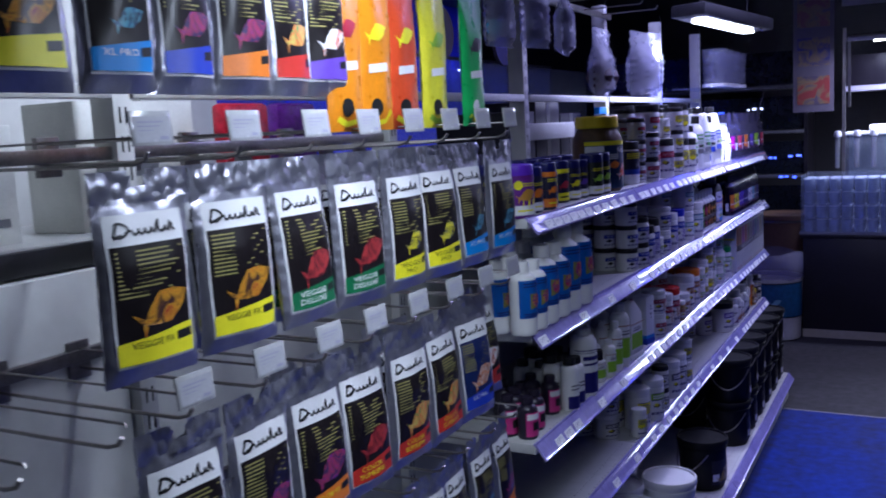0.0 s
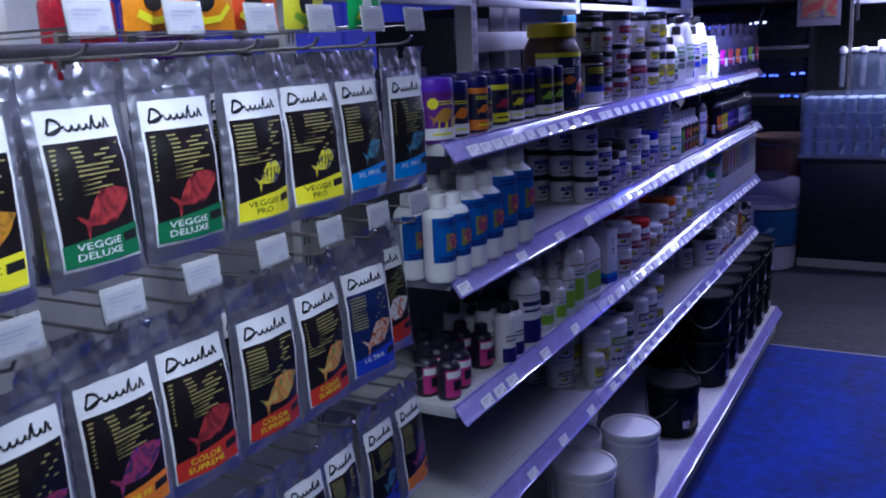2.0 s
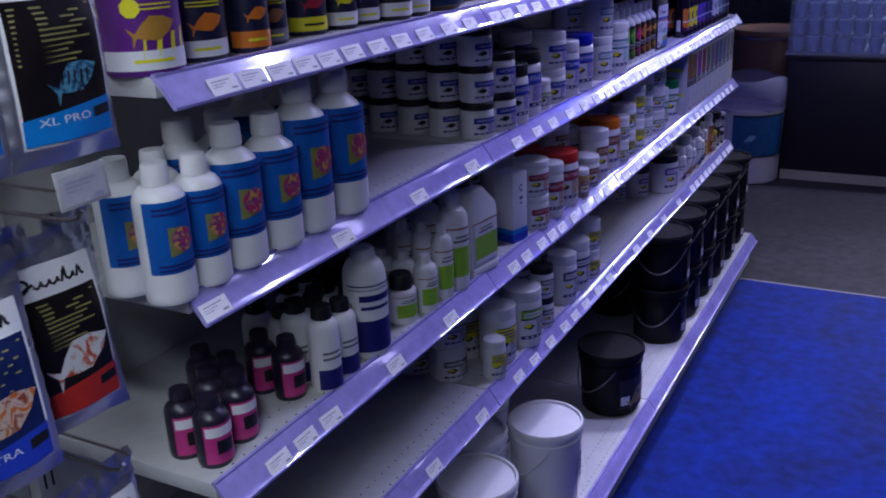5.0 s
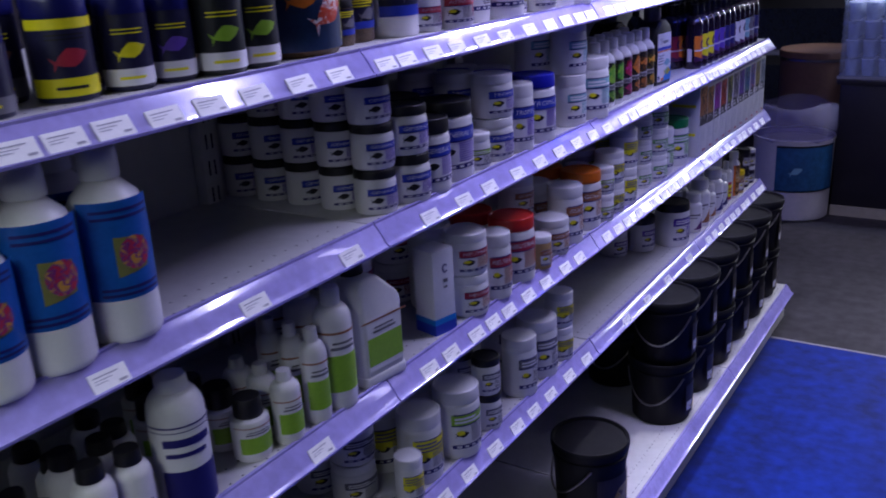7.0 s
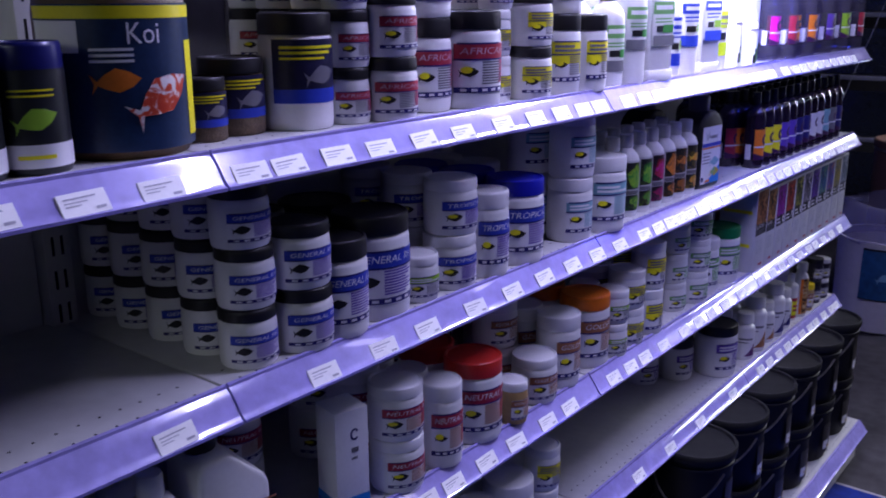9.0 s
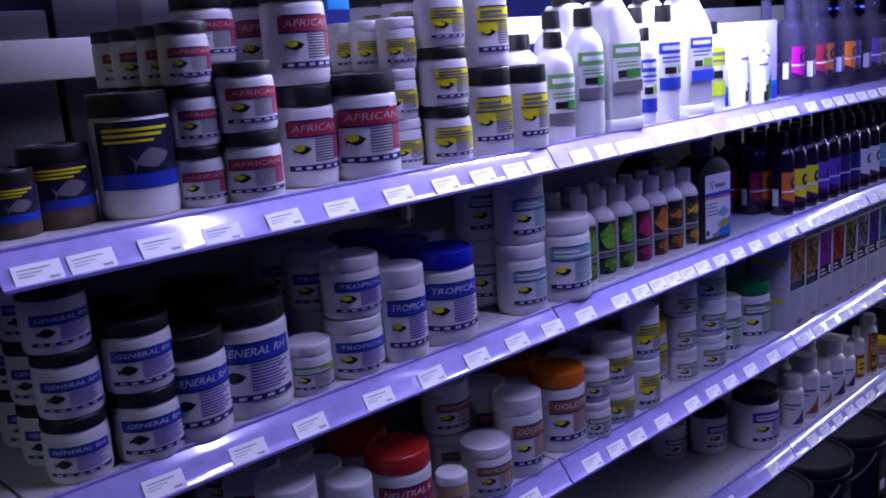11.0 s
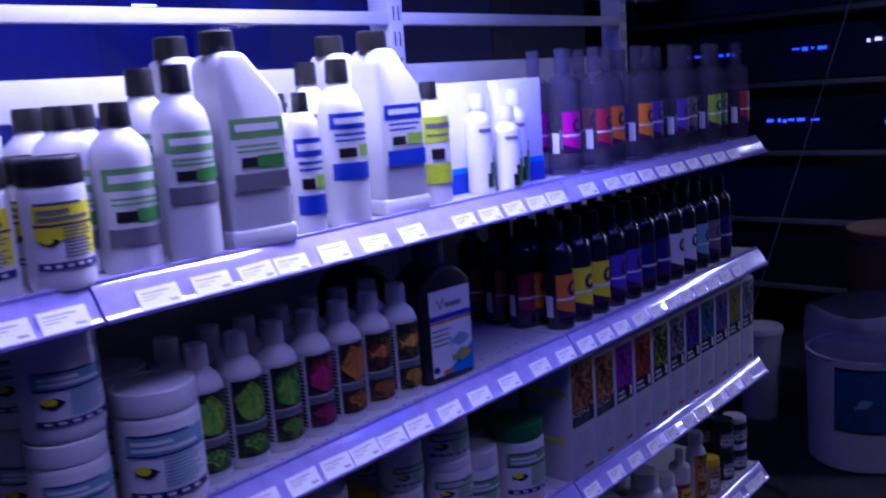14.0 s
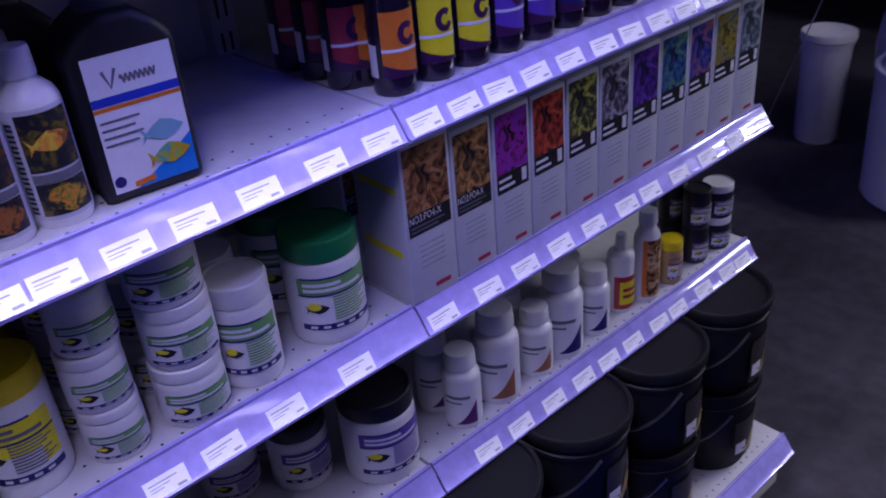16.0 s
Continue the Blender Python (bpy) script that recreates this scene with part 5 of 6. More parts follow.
def pouch(y, ztop, foot, fishy, title, x=0.118, w=PW, h=PH, lean=0.0, seed=0, ground=None):
    """A stand-up foil pouch with hang hole, zip, window label, hung on a hook."""
    ob = thing("fish_food_pouch", pose(x + 0.031, y - 0.012, ztop - h - 0.006, 0, random.uniform(-4, 1), random.uniform(-7, 3) + lean), f"silver foil pouch, black label with {foot} foot, on a hook", "pouch", "foil food pouches on wire hooks")
    key = (seed % 5, w, h)
    depth = pouch_surface(w, h, 0.016, seed % 5)
    if key not in BODIES:
        bm = bmesh.new()
        nu, nv = 28, 40
        side = []
        for sgn in (1, -0.7):
            side.append([[bm.verts.new((sgn * depth((i / nu - 0.5) * w, j / nv * h), (i / nu - 0.5) * w * (1 - 0.03 * math.sin(math.pi * j / nv)), j / nv * h)) for i in range(nu + 1)] for j in range(nv + 1)])
        for g in side:
            for j in range(nv):
                for i in range(nu):
                    if j >= nv - 3 and abs(i - nu / 2 + 0.5) < (3 if j > nv - 2 else 1.8):
                        continue
                    bm.faces.new((g[j][i], g[j][i + 1], g[j + 1][i + 1], g[j + 1][i]))
        f, b = side
        for j in range(nv):
            bm.faces.new((f[j][0], f[j + 1][0], b[j + 1][0], b[j][0]))
            bm.faces.new((f[j][nu], f[j + 1][nu], b[j + 1][nu], b[j][nu]))
        for i in range(nu):
            bm.faces.new((f[0][i], f[0][i + 1], b[0][i + 1], b[0][i]))
        BODIES[key] = to_mesh("bag", bm, FOIL)
    part("bag", BODIES[key], None, ob)
    on = lambda u, v, off=0.0008: (depth(u, v) + off, u, v)

    def patch(u0, u1, v0, v1, off, slope=0.0, n=24):
        bm = bmesh.new()
        k = max(2, int(40 * (v1 - v0) / h))
        g = [[bm.verts.new(on(u0 + (u1 - u0) * i / n, v0 + (v1 - v0) * j / k + slope * (i / n - 0.5) * (j == k), off)) for i in range(n + 1)] for j in range(k + 1)]
        for j in range(k):
            for i in range(n):
                bm.faces.new((g[j][i], g[j][i + 1], g[j + 1][i + 1], g[j + 1][i]))
        return bm
    a = 0.41 * w
    lab = part("label", patch(-a, a, 0.085 * h, 0.80 * h, 0.0007), WHITE_INK, ob)
    part("black_panel", patch(-a * 0.94, a * 0.94, 0.10 * h, 0.655 * h, 0.0012), ground or DARK_LABEL, lab)
    part("zip_line", patch(-0.48 * w, 0.48 * w, 0.855 * h, 0.868 * h, 0.0022), FOIL, ob)
    ink, tink = FOOTS[foot]
    part("foot_band", patch(-a * 0.97, a * 0.97, 0.10 * h, 0.225 * h, 0.0017, 0.012), ink, lab)
    mk = [(u * 1.75 * a, 0.725 * h + v * 0.085 * h) for u, v in SCRIPT_MARK]
    part("brand_mark", ribbon(mk, 0.0035, lambda u, v: on(u, v, 0.0016)), BLACK_INK, lab)
    bm = bmesh.new()
    for k in range(11):
        u1, v0 = a * (0.72 - 0.14 * (k % 3) - (0.25 if k > 6 else 0)) if k else a * 0.85, 0.622 * h - k * 0.021 * h
        bm.faces.new([bm.verts.new(on(u, v, 0.0018)) for u, v in ((-0.85 * a, v0), (-0.3 * a, v0), (u1, v0), (u1, v0 + 0.008 * h), (-0.3 * a, v0 + 0.008 * h), (-0.85 * a, v0 + 0.008 * h))])
    part("fine_print", bm, mat("faded_gold_ink", (0.30, 0.27, 0.09), 0.5), lab)
    part("fish_picture", shape(fish(0.22 * a, 0.335 * h, (0.52 if fishy in ("stripe", "blue") else 0.70) * a, 0.45), lambda u, v: on(u, v, 0.0019)), FISH[fishy], lab)
    if fishy in ("stripe", "blue"):
        bm = bmesh.new()
        for k in range(5):
            c = -0.08 * a + k * 0.14 * a
            bm.faces.new([bm.verts.new(on(c + du, 0.34 * h + dv, 0.0024)) for du, dv in ((-0.02 * a, -0.10 * a), (0.02 * a, -0.10 * a), (0.05 * a, 0.14 * a), (0.0, 0.14 * a))])
        part("fish_stripes", bm, BLACK_INK, lab)
    for k, line in enumerate(title):
        part("title", lettering(line, min(1.1 * a, 0.011 * len(line)), 0.0085, lambda u, v: on(u - 0.12 * a, 0.185 * h - 0.045 * h * k + v, 0.0022)), tink, lab)
    part("weight_tab", shape([(0.52 * a, 0.165 * h), (0.93 * a, 0.172 * h), (0.93 * a, 0.215 * h), (0.52 * a, 0.208 * h)], lambda u, v: on(u, v, 0.0022)), BLACK_INK, lab)
    return ob


def hook(y, z, tag=True, tip=0.181):
    """A wire peg hook with a scanning arm and a ticket plate."""
    ob = thing("peg_hook", pose(0, y - 0.012, z - 0.006), "steel wire peg hook with a clear price ticket plate" if tag else "bare steel wire peg hook", "hook", "wire hooks on the shelving")
    part("wire", wire(bmesh.new(), [(-0.225, 0, 0), (0.05, 0, 0.0), (tip - 0.03, 0, 0.001), (tip - 0.012, 0, 0.006), (tip - 0.004, 0, 0.016)], 0.0028), STEEL, ob)
    part("arm", wire(bmesh.new(), [(-0.225, 0, 0.032), (0.06, 0, 0.034), (tip + 0.004, 0, 0.034), (tip + 0.006, 0, 0.03)], 0.0020), STEEL, ob)
    bm = bmesh.new()
    box(bm, -0.235, -0.222, -0.022, 0.022, -0.02, 0.045, bevel=0.002)
    part("back_plate", bm, STEEL, ob)
    if tag:
        pl = part("ticket_plate", boxed(tip + 0.006, tip + 0.009, -0.034, 0.034, 0.004, 0.047, bevel=0.001), mat("ticket_plastic", (0.42, 0.42, 0.42), 0.2, coat=0.5), ob)
        pl.rotation_euler = (0, radians(-6), 0)
        pp = part("ticket", flat([(-0.030, 0.030, 0.008, 0.040)], tip + 0.0097), mat("ticket_paper", (0.45, 0.45, 0.48), 0.25, vary=0.1, coat=0.4), pl)
        part("ticket_print", flat([(-0.024, 0.018, 0.032, 0.034), (-0.024, 0.010, 0.027, 0.0285), (-0.024, 0.0, 0.022, 0.0232), (0.010, 0.024, 0.011, 0.015)], tip + 0.0102), mat("ticket_print_ink", (0.30, 0.30, 0.40), 0.5), pl)
    return ob


# crossbars that carry the hooks
for z in (2.07, 1.70, 1.365, 1.04):
    ob = thing("hook_bar", pose(0, 0, z), "long steel bar carrying wire hooks", "rail", "hook bars")
    part("bar", boxed(-0.232, -0.218, -0.74, 1.905, -0.012, 0.012, bevel=0.003), STEEL, ob)

ROW_B = ((0.40, "yellow", "gold", ("VEGGIE FX",)), (0.725, "yellow", "gold", ("VEGGIE FX",)), (0.898, "yellow", "gold", ("VEGGIE FX",)), (1.068, "green", "red", ("VEGGIE", "DELUXE")), (1.220, "green", "red", ("VEGGIE", "DELUXE")), (1.374, "yellow", "stripe", ("VEGGIE", "PRO")), (1.520, "yellow", "stripe", ("VEGGIE", "PRO")), (1.670, "blue", "blue", ("XL PRO",)), (1.812, "blue", "blue", ("XL PRO",)))
for k, (y, foot, fy, title) in enumerate(ROW_B):
    if k:
        hook(y, 1.692)
        pouch(y, 1.687, foot, fy, title, seed=k)
        if k not in (1, 8):
            pouch(y + 0.03, 1.685, foot, fy, title, x=0.062, seed=k + 2, lean=-4)
ROW_C = ((0.76, "red", "violet", ()), (0.915, "purple", "violet", ()), (1.066, "orange", "violet", ("COLOR FX",)), (1.205, "red", "red", ("COLOR", "SUPREME")), (1.356, "red", "sun", ("COLOR", "SUPREME")), (1.505, "red", "sun", ("COLOR", "SUPREME")), (1.652, "navy", "clown", ("ULTRA",)), (1.795, "red", "white", ()))
for k, (y, foot, fy, title) in enumerate(ROW_C):
    hook(y, 1.352)
    pouch(y, 1.347, foot, fy, title, seed=k + 1, ground=mat("pouch_navy_label", (0.01, 0.02, 0.09), 0.3, vary=0.3) if foot == "navy" else None, x=0.118 if k != 7 else 0.07)
    if k in (2, 4):
        pouch(y + 0.035, 1.345, foot, fy, title, x=0.065, seed=k + 2, lean=-4)
ROW_D = ((1.30, "navy", "violet", ()), (1.42, "purple", "violet", ()), (1.53, "navy", "blue", ()), (1.66, "royal", "blue", ()), (1.78, "orange", "violet", ()))
for k, (y, foot, fy, title) in enumerate(ROW_D):
    hook(y, 1.035, tag=False, tip=0.19)
    pouch(y, 1.032, foot, fy, title, seed=k + 3, w=0.118, h=0.24, lean=random.uniform(-8, 8))
for y in (0.35, 0.50, 0.64):
    hook(y, 1.352, tag=False)
    hook(y + 0.05, 1.035, tag=False)
ROW_A = ((0.45, "yellow", "gold", ()), (0.575, "yellow", "gold", ()), (0.713, "blue", "blue", ("XL PRO",)), (0.828, "royal", "violet", ("",)), (0.943, "orange", "violet", ()), (1.055, "red", "sun", ()), (1.148, "purple", "white", ()))
for k, (y, foot, fy, title) in enumerate(ROW_A):
    hook(y, 2.052)
    pouch(y, 2.047, foot, fy, tuple(q for q in title if q), seed=k, w=0.112 if k > 1 else 0.13, h=0.266)


def snack_bag(y, ink, word, side):
    """A tall bright printed bag on a hook."""
    w, h = 0.108, 0.335
    ob = thing("pellet_food_bag", pose(0.149, y - 0.012, 1.716, 0, 0, random.uniform(-4, 2)), f"tall glossy {word} printed bag on a wire hook", "bag", "bright printed bags on hooks")
    depth = pouch_surface(w, h, 0.012, len(word))
    on = lambda u, v, off=0.0012: (depth(u, v) + off, u, v)
    bm = bmesh.new()
    nu, nv = 14, 28
    for sgn in (1, -0.7):
        g = [[bm.verts.new((sgn * depth((i / nu - 0.5) * w, j / nv * h), (i / nu - 0.5) * w, j / nv * h)) for i in range(nu + 1)] for j in range(nv + 1)]
        for j in range(nv):
            for i in range(nu):
                bm.faces.new((g[j][i], g[j][i + 1], g[j + 1][i + 1], g[j + 1][i]))
    part("bag", bm, ink, ob)
    part("picture", shape(fish(0.0, 0.17, 0.030, 0.4), on), side, ob)
    part("circle", shape(oval(-0.012, 0.040, 0.016, 0.016), on), BLACK_INK if word != "green" else WHITE_INK, ob)
    part("foot_swoosh", ribbon([(-0.036, 0.022), (-0.01, 0.012), (0.02, 0.016), (0.036, 0.034)], 0.010, lambda u, v: on(u, v, 0.0016)), YELLOW_INK if word != "yellow" else LIME_INK, ob)
    part("fine_print", shape([(-0.03, 0.10), (0.025, 0.105), (0.025, 0.12), (-0.03, 0.115)], on), WHITE_INK, ob)
    return ob


BAG_ORANGE, BAG_RED = mat("bag_orange", (0.72, 0.24, 0.01), 0.28, vary=0.15), mat("bag_red", (0.62, 0.07, 0.02), 0.28, vary=0.15)
BAG_YELLOW, BAG_GREEN = mat("bag_yellow", (0.72, 0.68, 0.04), 0.28, vary=0.15), mat("bag_green", (0.03, 0.40, 0.10), 0.28, vary=0.15)
for y, ink, word, side in ((1.205, BAG_ORANGE, "orange", RED_INK), (1.30, BAG_ORANGE, "orange", YELLOW_INK), (1.40, BAG_RED, "red", YELLOW_INK), (1.525, BAG_YELLOW, "yellow", LIME_INK), (1.70, BAG_GREEN, "green", BLACK_INK)):
    hook(y, 2.052)
    snack_bag(y, ink, word, side)

# ---- goods on the far side of the open frame, first bays ----
BOXY = mat("white_box", (0.66, 0.66, 0.62), 0.5, vary=0.08)
ob = thing("backing_shelf", pose(-0.43, 0.0, 1.555), "grey metal shelf on the far side of the hooks", "shelf")
part("board", boxed(-0.20, 0.165, -1.9, 1.75, -0.02, 0.0, bevel=0.002), SHELF_PAINT, ob)
for x, y, sx, sy, sz, word in ((-0.36, 0.52, 0.12, 0.15, 0.085, "small"), (-0.36, 0.30, 0.12, 0.22, 0.11, "long"), (-0.40, 0.78, 0.14, 0.24, 0.20, "tall"), (-0.40, 1.18, 0.14, 0.30, 0.24, "wide"), (-0.40, 0.0, 0.14, 0.30, 0.20, "tall")):
    ob = thing("product_box", pose(x, y, 1.5555), f"{word} plain white product box seen through the frame", "box", "boxes behind the frame")
    part("body", boxed(-sx / 2, sx / 2, -sy / 2, sy / 2, 0, sz, bevel=0.002), BOXY, ob)
    part("label", flat([(-sy * 0.25, sy * 0.15, sz * 0.4, sz * 0.6)], sx / 2 + 0.001), GREY_INK, ob)
    part("print_line", flat([(sy * 0.22, sy * 0.42, sz * 0.15, sz * 0.22)], sx / 2 + 0.001), GREY_INK, ob)
ob = thing("black_label_rail", pose(-0.27, 0.0, 1.508), "black label rail with pale tickets behind the hooks", "rail")
part("rail", boxed(-0.01, 0.02, -1.9, 1.0, 0.0, 0.042, bevel=0.003), BLACK_PLASTIC, ob)
for y in (0.30, 0.44, 0.57, 0.70):
    part("ticket", boxed(0.0205, 0.023, y - 0.025, y + 0.025, 0.006, 0.036), mat("old_ticket", (0.5, 0.48, 0.38), 0.5), ob)
for y, m2 in ((1.46, mat("red_glitter", (0.45, 0.01, 0.03), 0.3, vary=0.6, scale=60, bump=0.4)), (1.64, mat("purple_glitter", (0.10, 0.01, 0.2), 0.3, vary=0.6, scale=60, bump=0.4))):
    ob = thing("ornament_pack", pose(-0.31, y, 1.5555), "glittering plastic ornament pack behind the hooks", "pack")
    part("body", boxed(-0.02, 0.02, -0.075, 0.075, 0, 0.235, bevel=0.012), m2, ob)

ob = thing("rear_partition", pose(-0.66, 0, 0), "off-white steel partition on the far side of the hooks", "partition")
part("panel", boxed(-0.03, 0.0, -2.1, 1.78, 0.0, 2.30, bevel=0.003), BACK_PAINT, ob)
for y in (-1.2, -0.3, 0.6, 1.5):
    part("upright", boxed(0.001, 0.03, y - 0.02, y + 0.02, 0.0, 2.28, bevel=0.003), SHELF_PAINT, ob)

# Dark boxes added to block the blue tank glow behind the first shelves.
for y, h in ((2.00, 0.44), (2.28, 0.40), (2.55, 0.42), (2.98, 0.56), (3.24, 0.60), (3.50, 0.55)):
    ob = thing("blue_blocker_box", pose(-0.44, y, 1.201), "dark box added behind the shelving to block the blue tanks", "box", "dark cartons behind the shelving")
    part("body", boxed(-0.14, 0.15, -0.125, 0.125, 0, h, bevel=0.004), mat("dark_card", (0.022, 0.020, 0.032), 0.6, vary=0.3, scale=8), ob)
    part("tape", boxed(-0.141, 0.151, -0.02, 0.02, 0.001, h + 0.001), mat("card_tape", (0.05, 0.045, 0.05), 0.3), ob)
ob = thing("rear_shelf", pose(-0.44, 2.83, 1.2), "steel shelf added behind the shelving under the blocking boxes", "shelf")
part("board", boxed(-0.17, 0.175, -0.96, 0.85, -0.025, 0.0, bevel=0.002), SHELF_PAINT, ob)

# ---- hanging goods above the top shelf ----
BAGGED = glass("bag_plastic", (0.80, 0.80, 0.88), 0.12, 0.38)


def clear_bag(x, y, z, w, h, thick, fill, desc):
    ob = thing("hanging_bag", pose(x, y, z, 0, 0, random.uniform(-15, 15)), desc, "bag", "clear bags above the shelf")
    depth = pouch_surface(w, h, thick, int(y * 100))
    bm = bmesh.new()
    nu, nv = 14, 20
    for sgn in (1, -1):
        g = [[bm.verts.new((sgn * (depth((i / nu - 0.5) * w, j / nv * h) + 0.004 * math.sin(5 * i + 3 * j)), (i / nu - 0.5) * w, j / nv * h)) for i in range(nu + 1)] for j in range(nv + 1)]
        for j in range(nv):
            for i in range(nu):
                bm.faces.new((g[j][i], g[j][i + 1], g[j + 1][i + 1], g[j + 1][i]))
    part("film", bm, BAGGED, ob)
    for k, (u, v, r, m2) in enumerate(fill):
        c = part("content", lathe([(0, -r), (r * 0.7, -r * 0.7), (r, 0), (r * 0.7, r * 0.7), (0, r)], 14), m2, ob)
        c.location = (0, u, v)
    return ob


CYAN_TOY, PALE_TOY = mat("cyan_toy", (0.05, 0.45, 0.6), 0.4), mat("pale_toy", (0.6, 0.6, 0.62), 0.4)
clear_bag(0.02, 2.13, 1.92, 0.13, 0.22, 0.03, [(-0.03, 0.05, 0.022, CYAN_TOY), (0.03, 0.05, 0.022, PALE_TOY), (0.0, 0.12, 0.025, PALE_TOY)], "clear bag of cyan and white filter balls")
clear_bag(0.02, 2.38, 1.93, 0.12, 0.22, 0.03, [(0.0, 0.08, 0.028, PALE_TOY)], "clear bag with a pale filter ball")
clear_bag(0.02, 2.62, 1.92, 0.12, 0.22, 0.03, [(0.0, 0.07, 0.028, PALE_TOY)], "clear bag with a pale filter ball")
clear_bag(-0.02, 3.10, 1.80, 0.22, 0.24, 0.04, [(-0.04, 0.07, 0.05, mat("dark_media", (0.06, 0.03, 0.04), 0.6)), (0.05, 0.07, 0.05, mat("dark_media", (0.06, 0.03, 0.04), 0.6))], "clear bag of dark filter media")
clear_bag(0.05, 3.40, 1.800, 0.30, 0.24, 0.05, [(0.0, 0.09, 0.05, PALE_TOY)], "crumpled clear bag of white floss")
clear_bag(0.03, 3.62, 1.835, 0.12, 0.22, 0.03, [(0.0, 0.09, 0.03, PALE_TOY)], "crumpled clear bag of white floss")
ob = thing("upper_hook_bar", pose(0, 0, 2.15), "long steel bar above the top shelf", "rail")
part("bar", boxed(-0.20, -0.185, 1.95, 3.75, -0.012, 0.012, bevel=0.003), STEEL, ob)
for y in (2.13, 2.38, 2.62, 3.10, 3.40, 3.62):
    part("prong", wire(bmesh.new(), [(-0.19, y, 0), (0.04, y, 0.0), (0.05, y, 0.012)], 0.003), STEEL, ob)
ob = thing("upper_shelf", pose(-0.02, 5.24, 1.862), "narrow clear shelf above the bottles", "shelf")
part("board", boxed(-0.18, 0.09, -0.40, 0.42, -0.006, 0.0), TANK_GLASS, ob)
for k, y in enumerate((4.95, 5.12, 5.32, 5.52)):
    ob = thing("display_tub", pose(0.0, y, 1.863), "clear plastic tub with a white foot rim", "tub", "clear tubs on the upper shelf")
    part("wall", lathe([(0.060, 0.018), (0.066, 0.20), (0.064, 0.20), (0.058, 0.018)], 24), CLEAR, ob)
    part("foot", lathe([(0, 0), (0.064, 0), (0.066, 0.004), (0.064, 0.018), (0, 0.018)], 24), WHITE_PLASTIC, ob)
ob = thing("net_pack", pose(-0.20, 3.62, 1.742, 0, 0, 0), "bright cyan and yellow packaged net on the rail", "pack")
part("card", boxed(-0.012, 0.012, -0.055, 0.045, 0, 0.028, bevel=0.002), CYAN_INK, ob)
part("yellow_end", boxed(-0.012, 0.012, 0.046, 0.070, 0, 0.028, bevel=0.002), YELLOW_INK, ob)

# ---- display lamp over the top shelf ----
ob = thing("display_lamp", look((0.20, 4.18, 2.115), (0.20 + 0.13, 4.18 + 0.38, 2.115 - 0.03)), "black aquarium lamp with a bright white tube", "lamp")
part("housing", boxed(-0.085, 0.085, 0.0, 0.055, -0.30, 0.30, bevel=0.01), mat("lamp_black", (0.02, 0.02, 0.022), 0.4), ob)
part("reflector", boxed(-0.068, 0.068, -0.004, -0.001, -0.26, 0.26), mat("lamp_reflector", (0.7, 0.7, 0.75), 0.25, metal=0.8), ob)
part("tube", boxed(-0.030, 0.030, -0.016, -0.006, -0.22, 0.22, bevel=0.004), glow("white_tube", (0.85, 0.88, 1.0), 9.0), ob)
part("cord", wire(bmesh.new(), [(0, 0.05, -0.2), (0, 0.5, -0.2), (0, 1.06, -0.2)], 0.003), BLACK_PLASTIC, ob)
part("cord", wire(bmesh.new(), [(0, 0.05, 0.2), (0, 0.5, 0.2), (0, 1.06, 0.2)], 0.003), BLACK_PLASTIC, ob)

# ---- unseen ceiling battens, added above the first-bay and aisle lights ----
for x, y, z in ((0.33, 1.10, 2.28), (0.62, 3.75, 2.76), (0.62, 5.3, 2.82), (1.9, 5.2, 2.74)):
    ob = thing("added_ceiling_batten", pose(x, y, z), "slim ceiling batten added above an unseen lamp", "lamp", "ceiling tubes")
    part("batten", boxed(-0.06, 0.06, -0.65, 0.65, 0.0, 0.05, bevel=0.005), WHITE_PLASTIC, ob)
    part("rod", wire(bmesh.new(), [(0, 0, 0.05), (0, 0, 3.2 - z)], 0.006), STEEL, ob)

# ---- blue tanks behind the shelving ----
BLUE_BACK = mat("blue_tank_backing", (0.02, 0.03, 0.85), 0.6, vary=0.15, scale=3)
ob = thing("tank_rack", pose(-1.75, 4.6, 0), "long rack of blue-lit aquarium tanks", "aquarium")
part("backing", boxed(-0.60, -0.57, -2.9, 2.3, 0.0, 2.75), BLUE_BACK, ob)
for z in (0.15, 1.25, 2.70):
    part("shelf", boxed(-0.56, 0.10, -2.9, 2.3, z - 0.04, z, bevel=0.004), LAMINATE, ob)
for k in range(7):
    y = -2.9 + k * 0.866
    part("pane", boxed(0.05, 0.056, y + 0.01, y + 0.85, 1.26, 2.15), TANK_GLASS, ob)
    part("divider", boxed(-0.56, 0.05, y - 0.004, y + 0.004, 1.26, 2.15), TANK_GLASS, ob)
part("rim", boxed(0.045, 0.062, -2.9, 2.3, 2.15, 2.17), LAMINATE, ob)
# Reflections of white LED dots, modelled as small glowing bars.
for k in range(9):
    led = part("led_reflection", boxed(-0.50, -0.49, 0, 0.012 * 9, 0, 0.008), glow("white_led_reflection", (0.8, 0.85, 1.0), 8.0), ob)
    led.location = (0, -2.4 + k * 0.52 + random.uniform(-0.1, 0.1), 2.06 + 0.05 * (k % 3))
ob = thing("cardboard_discs", pose(-1.10, 3.9, 2.18), "round dark filter pads hung above the tanks", "pads")
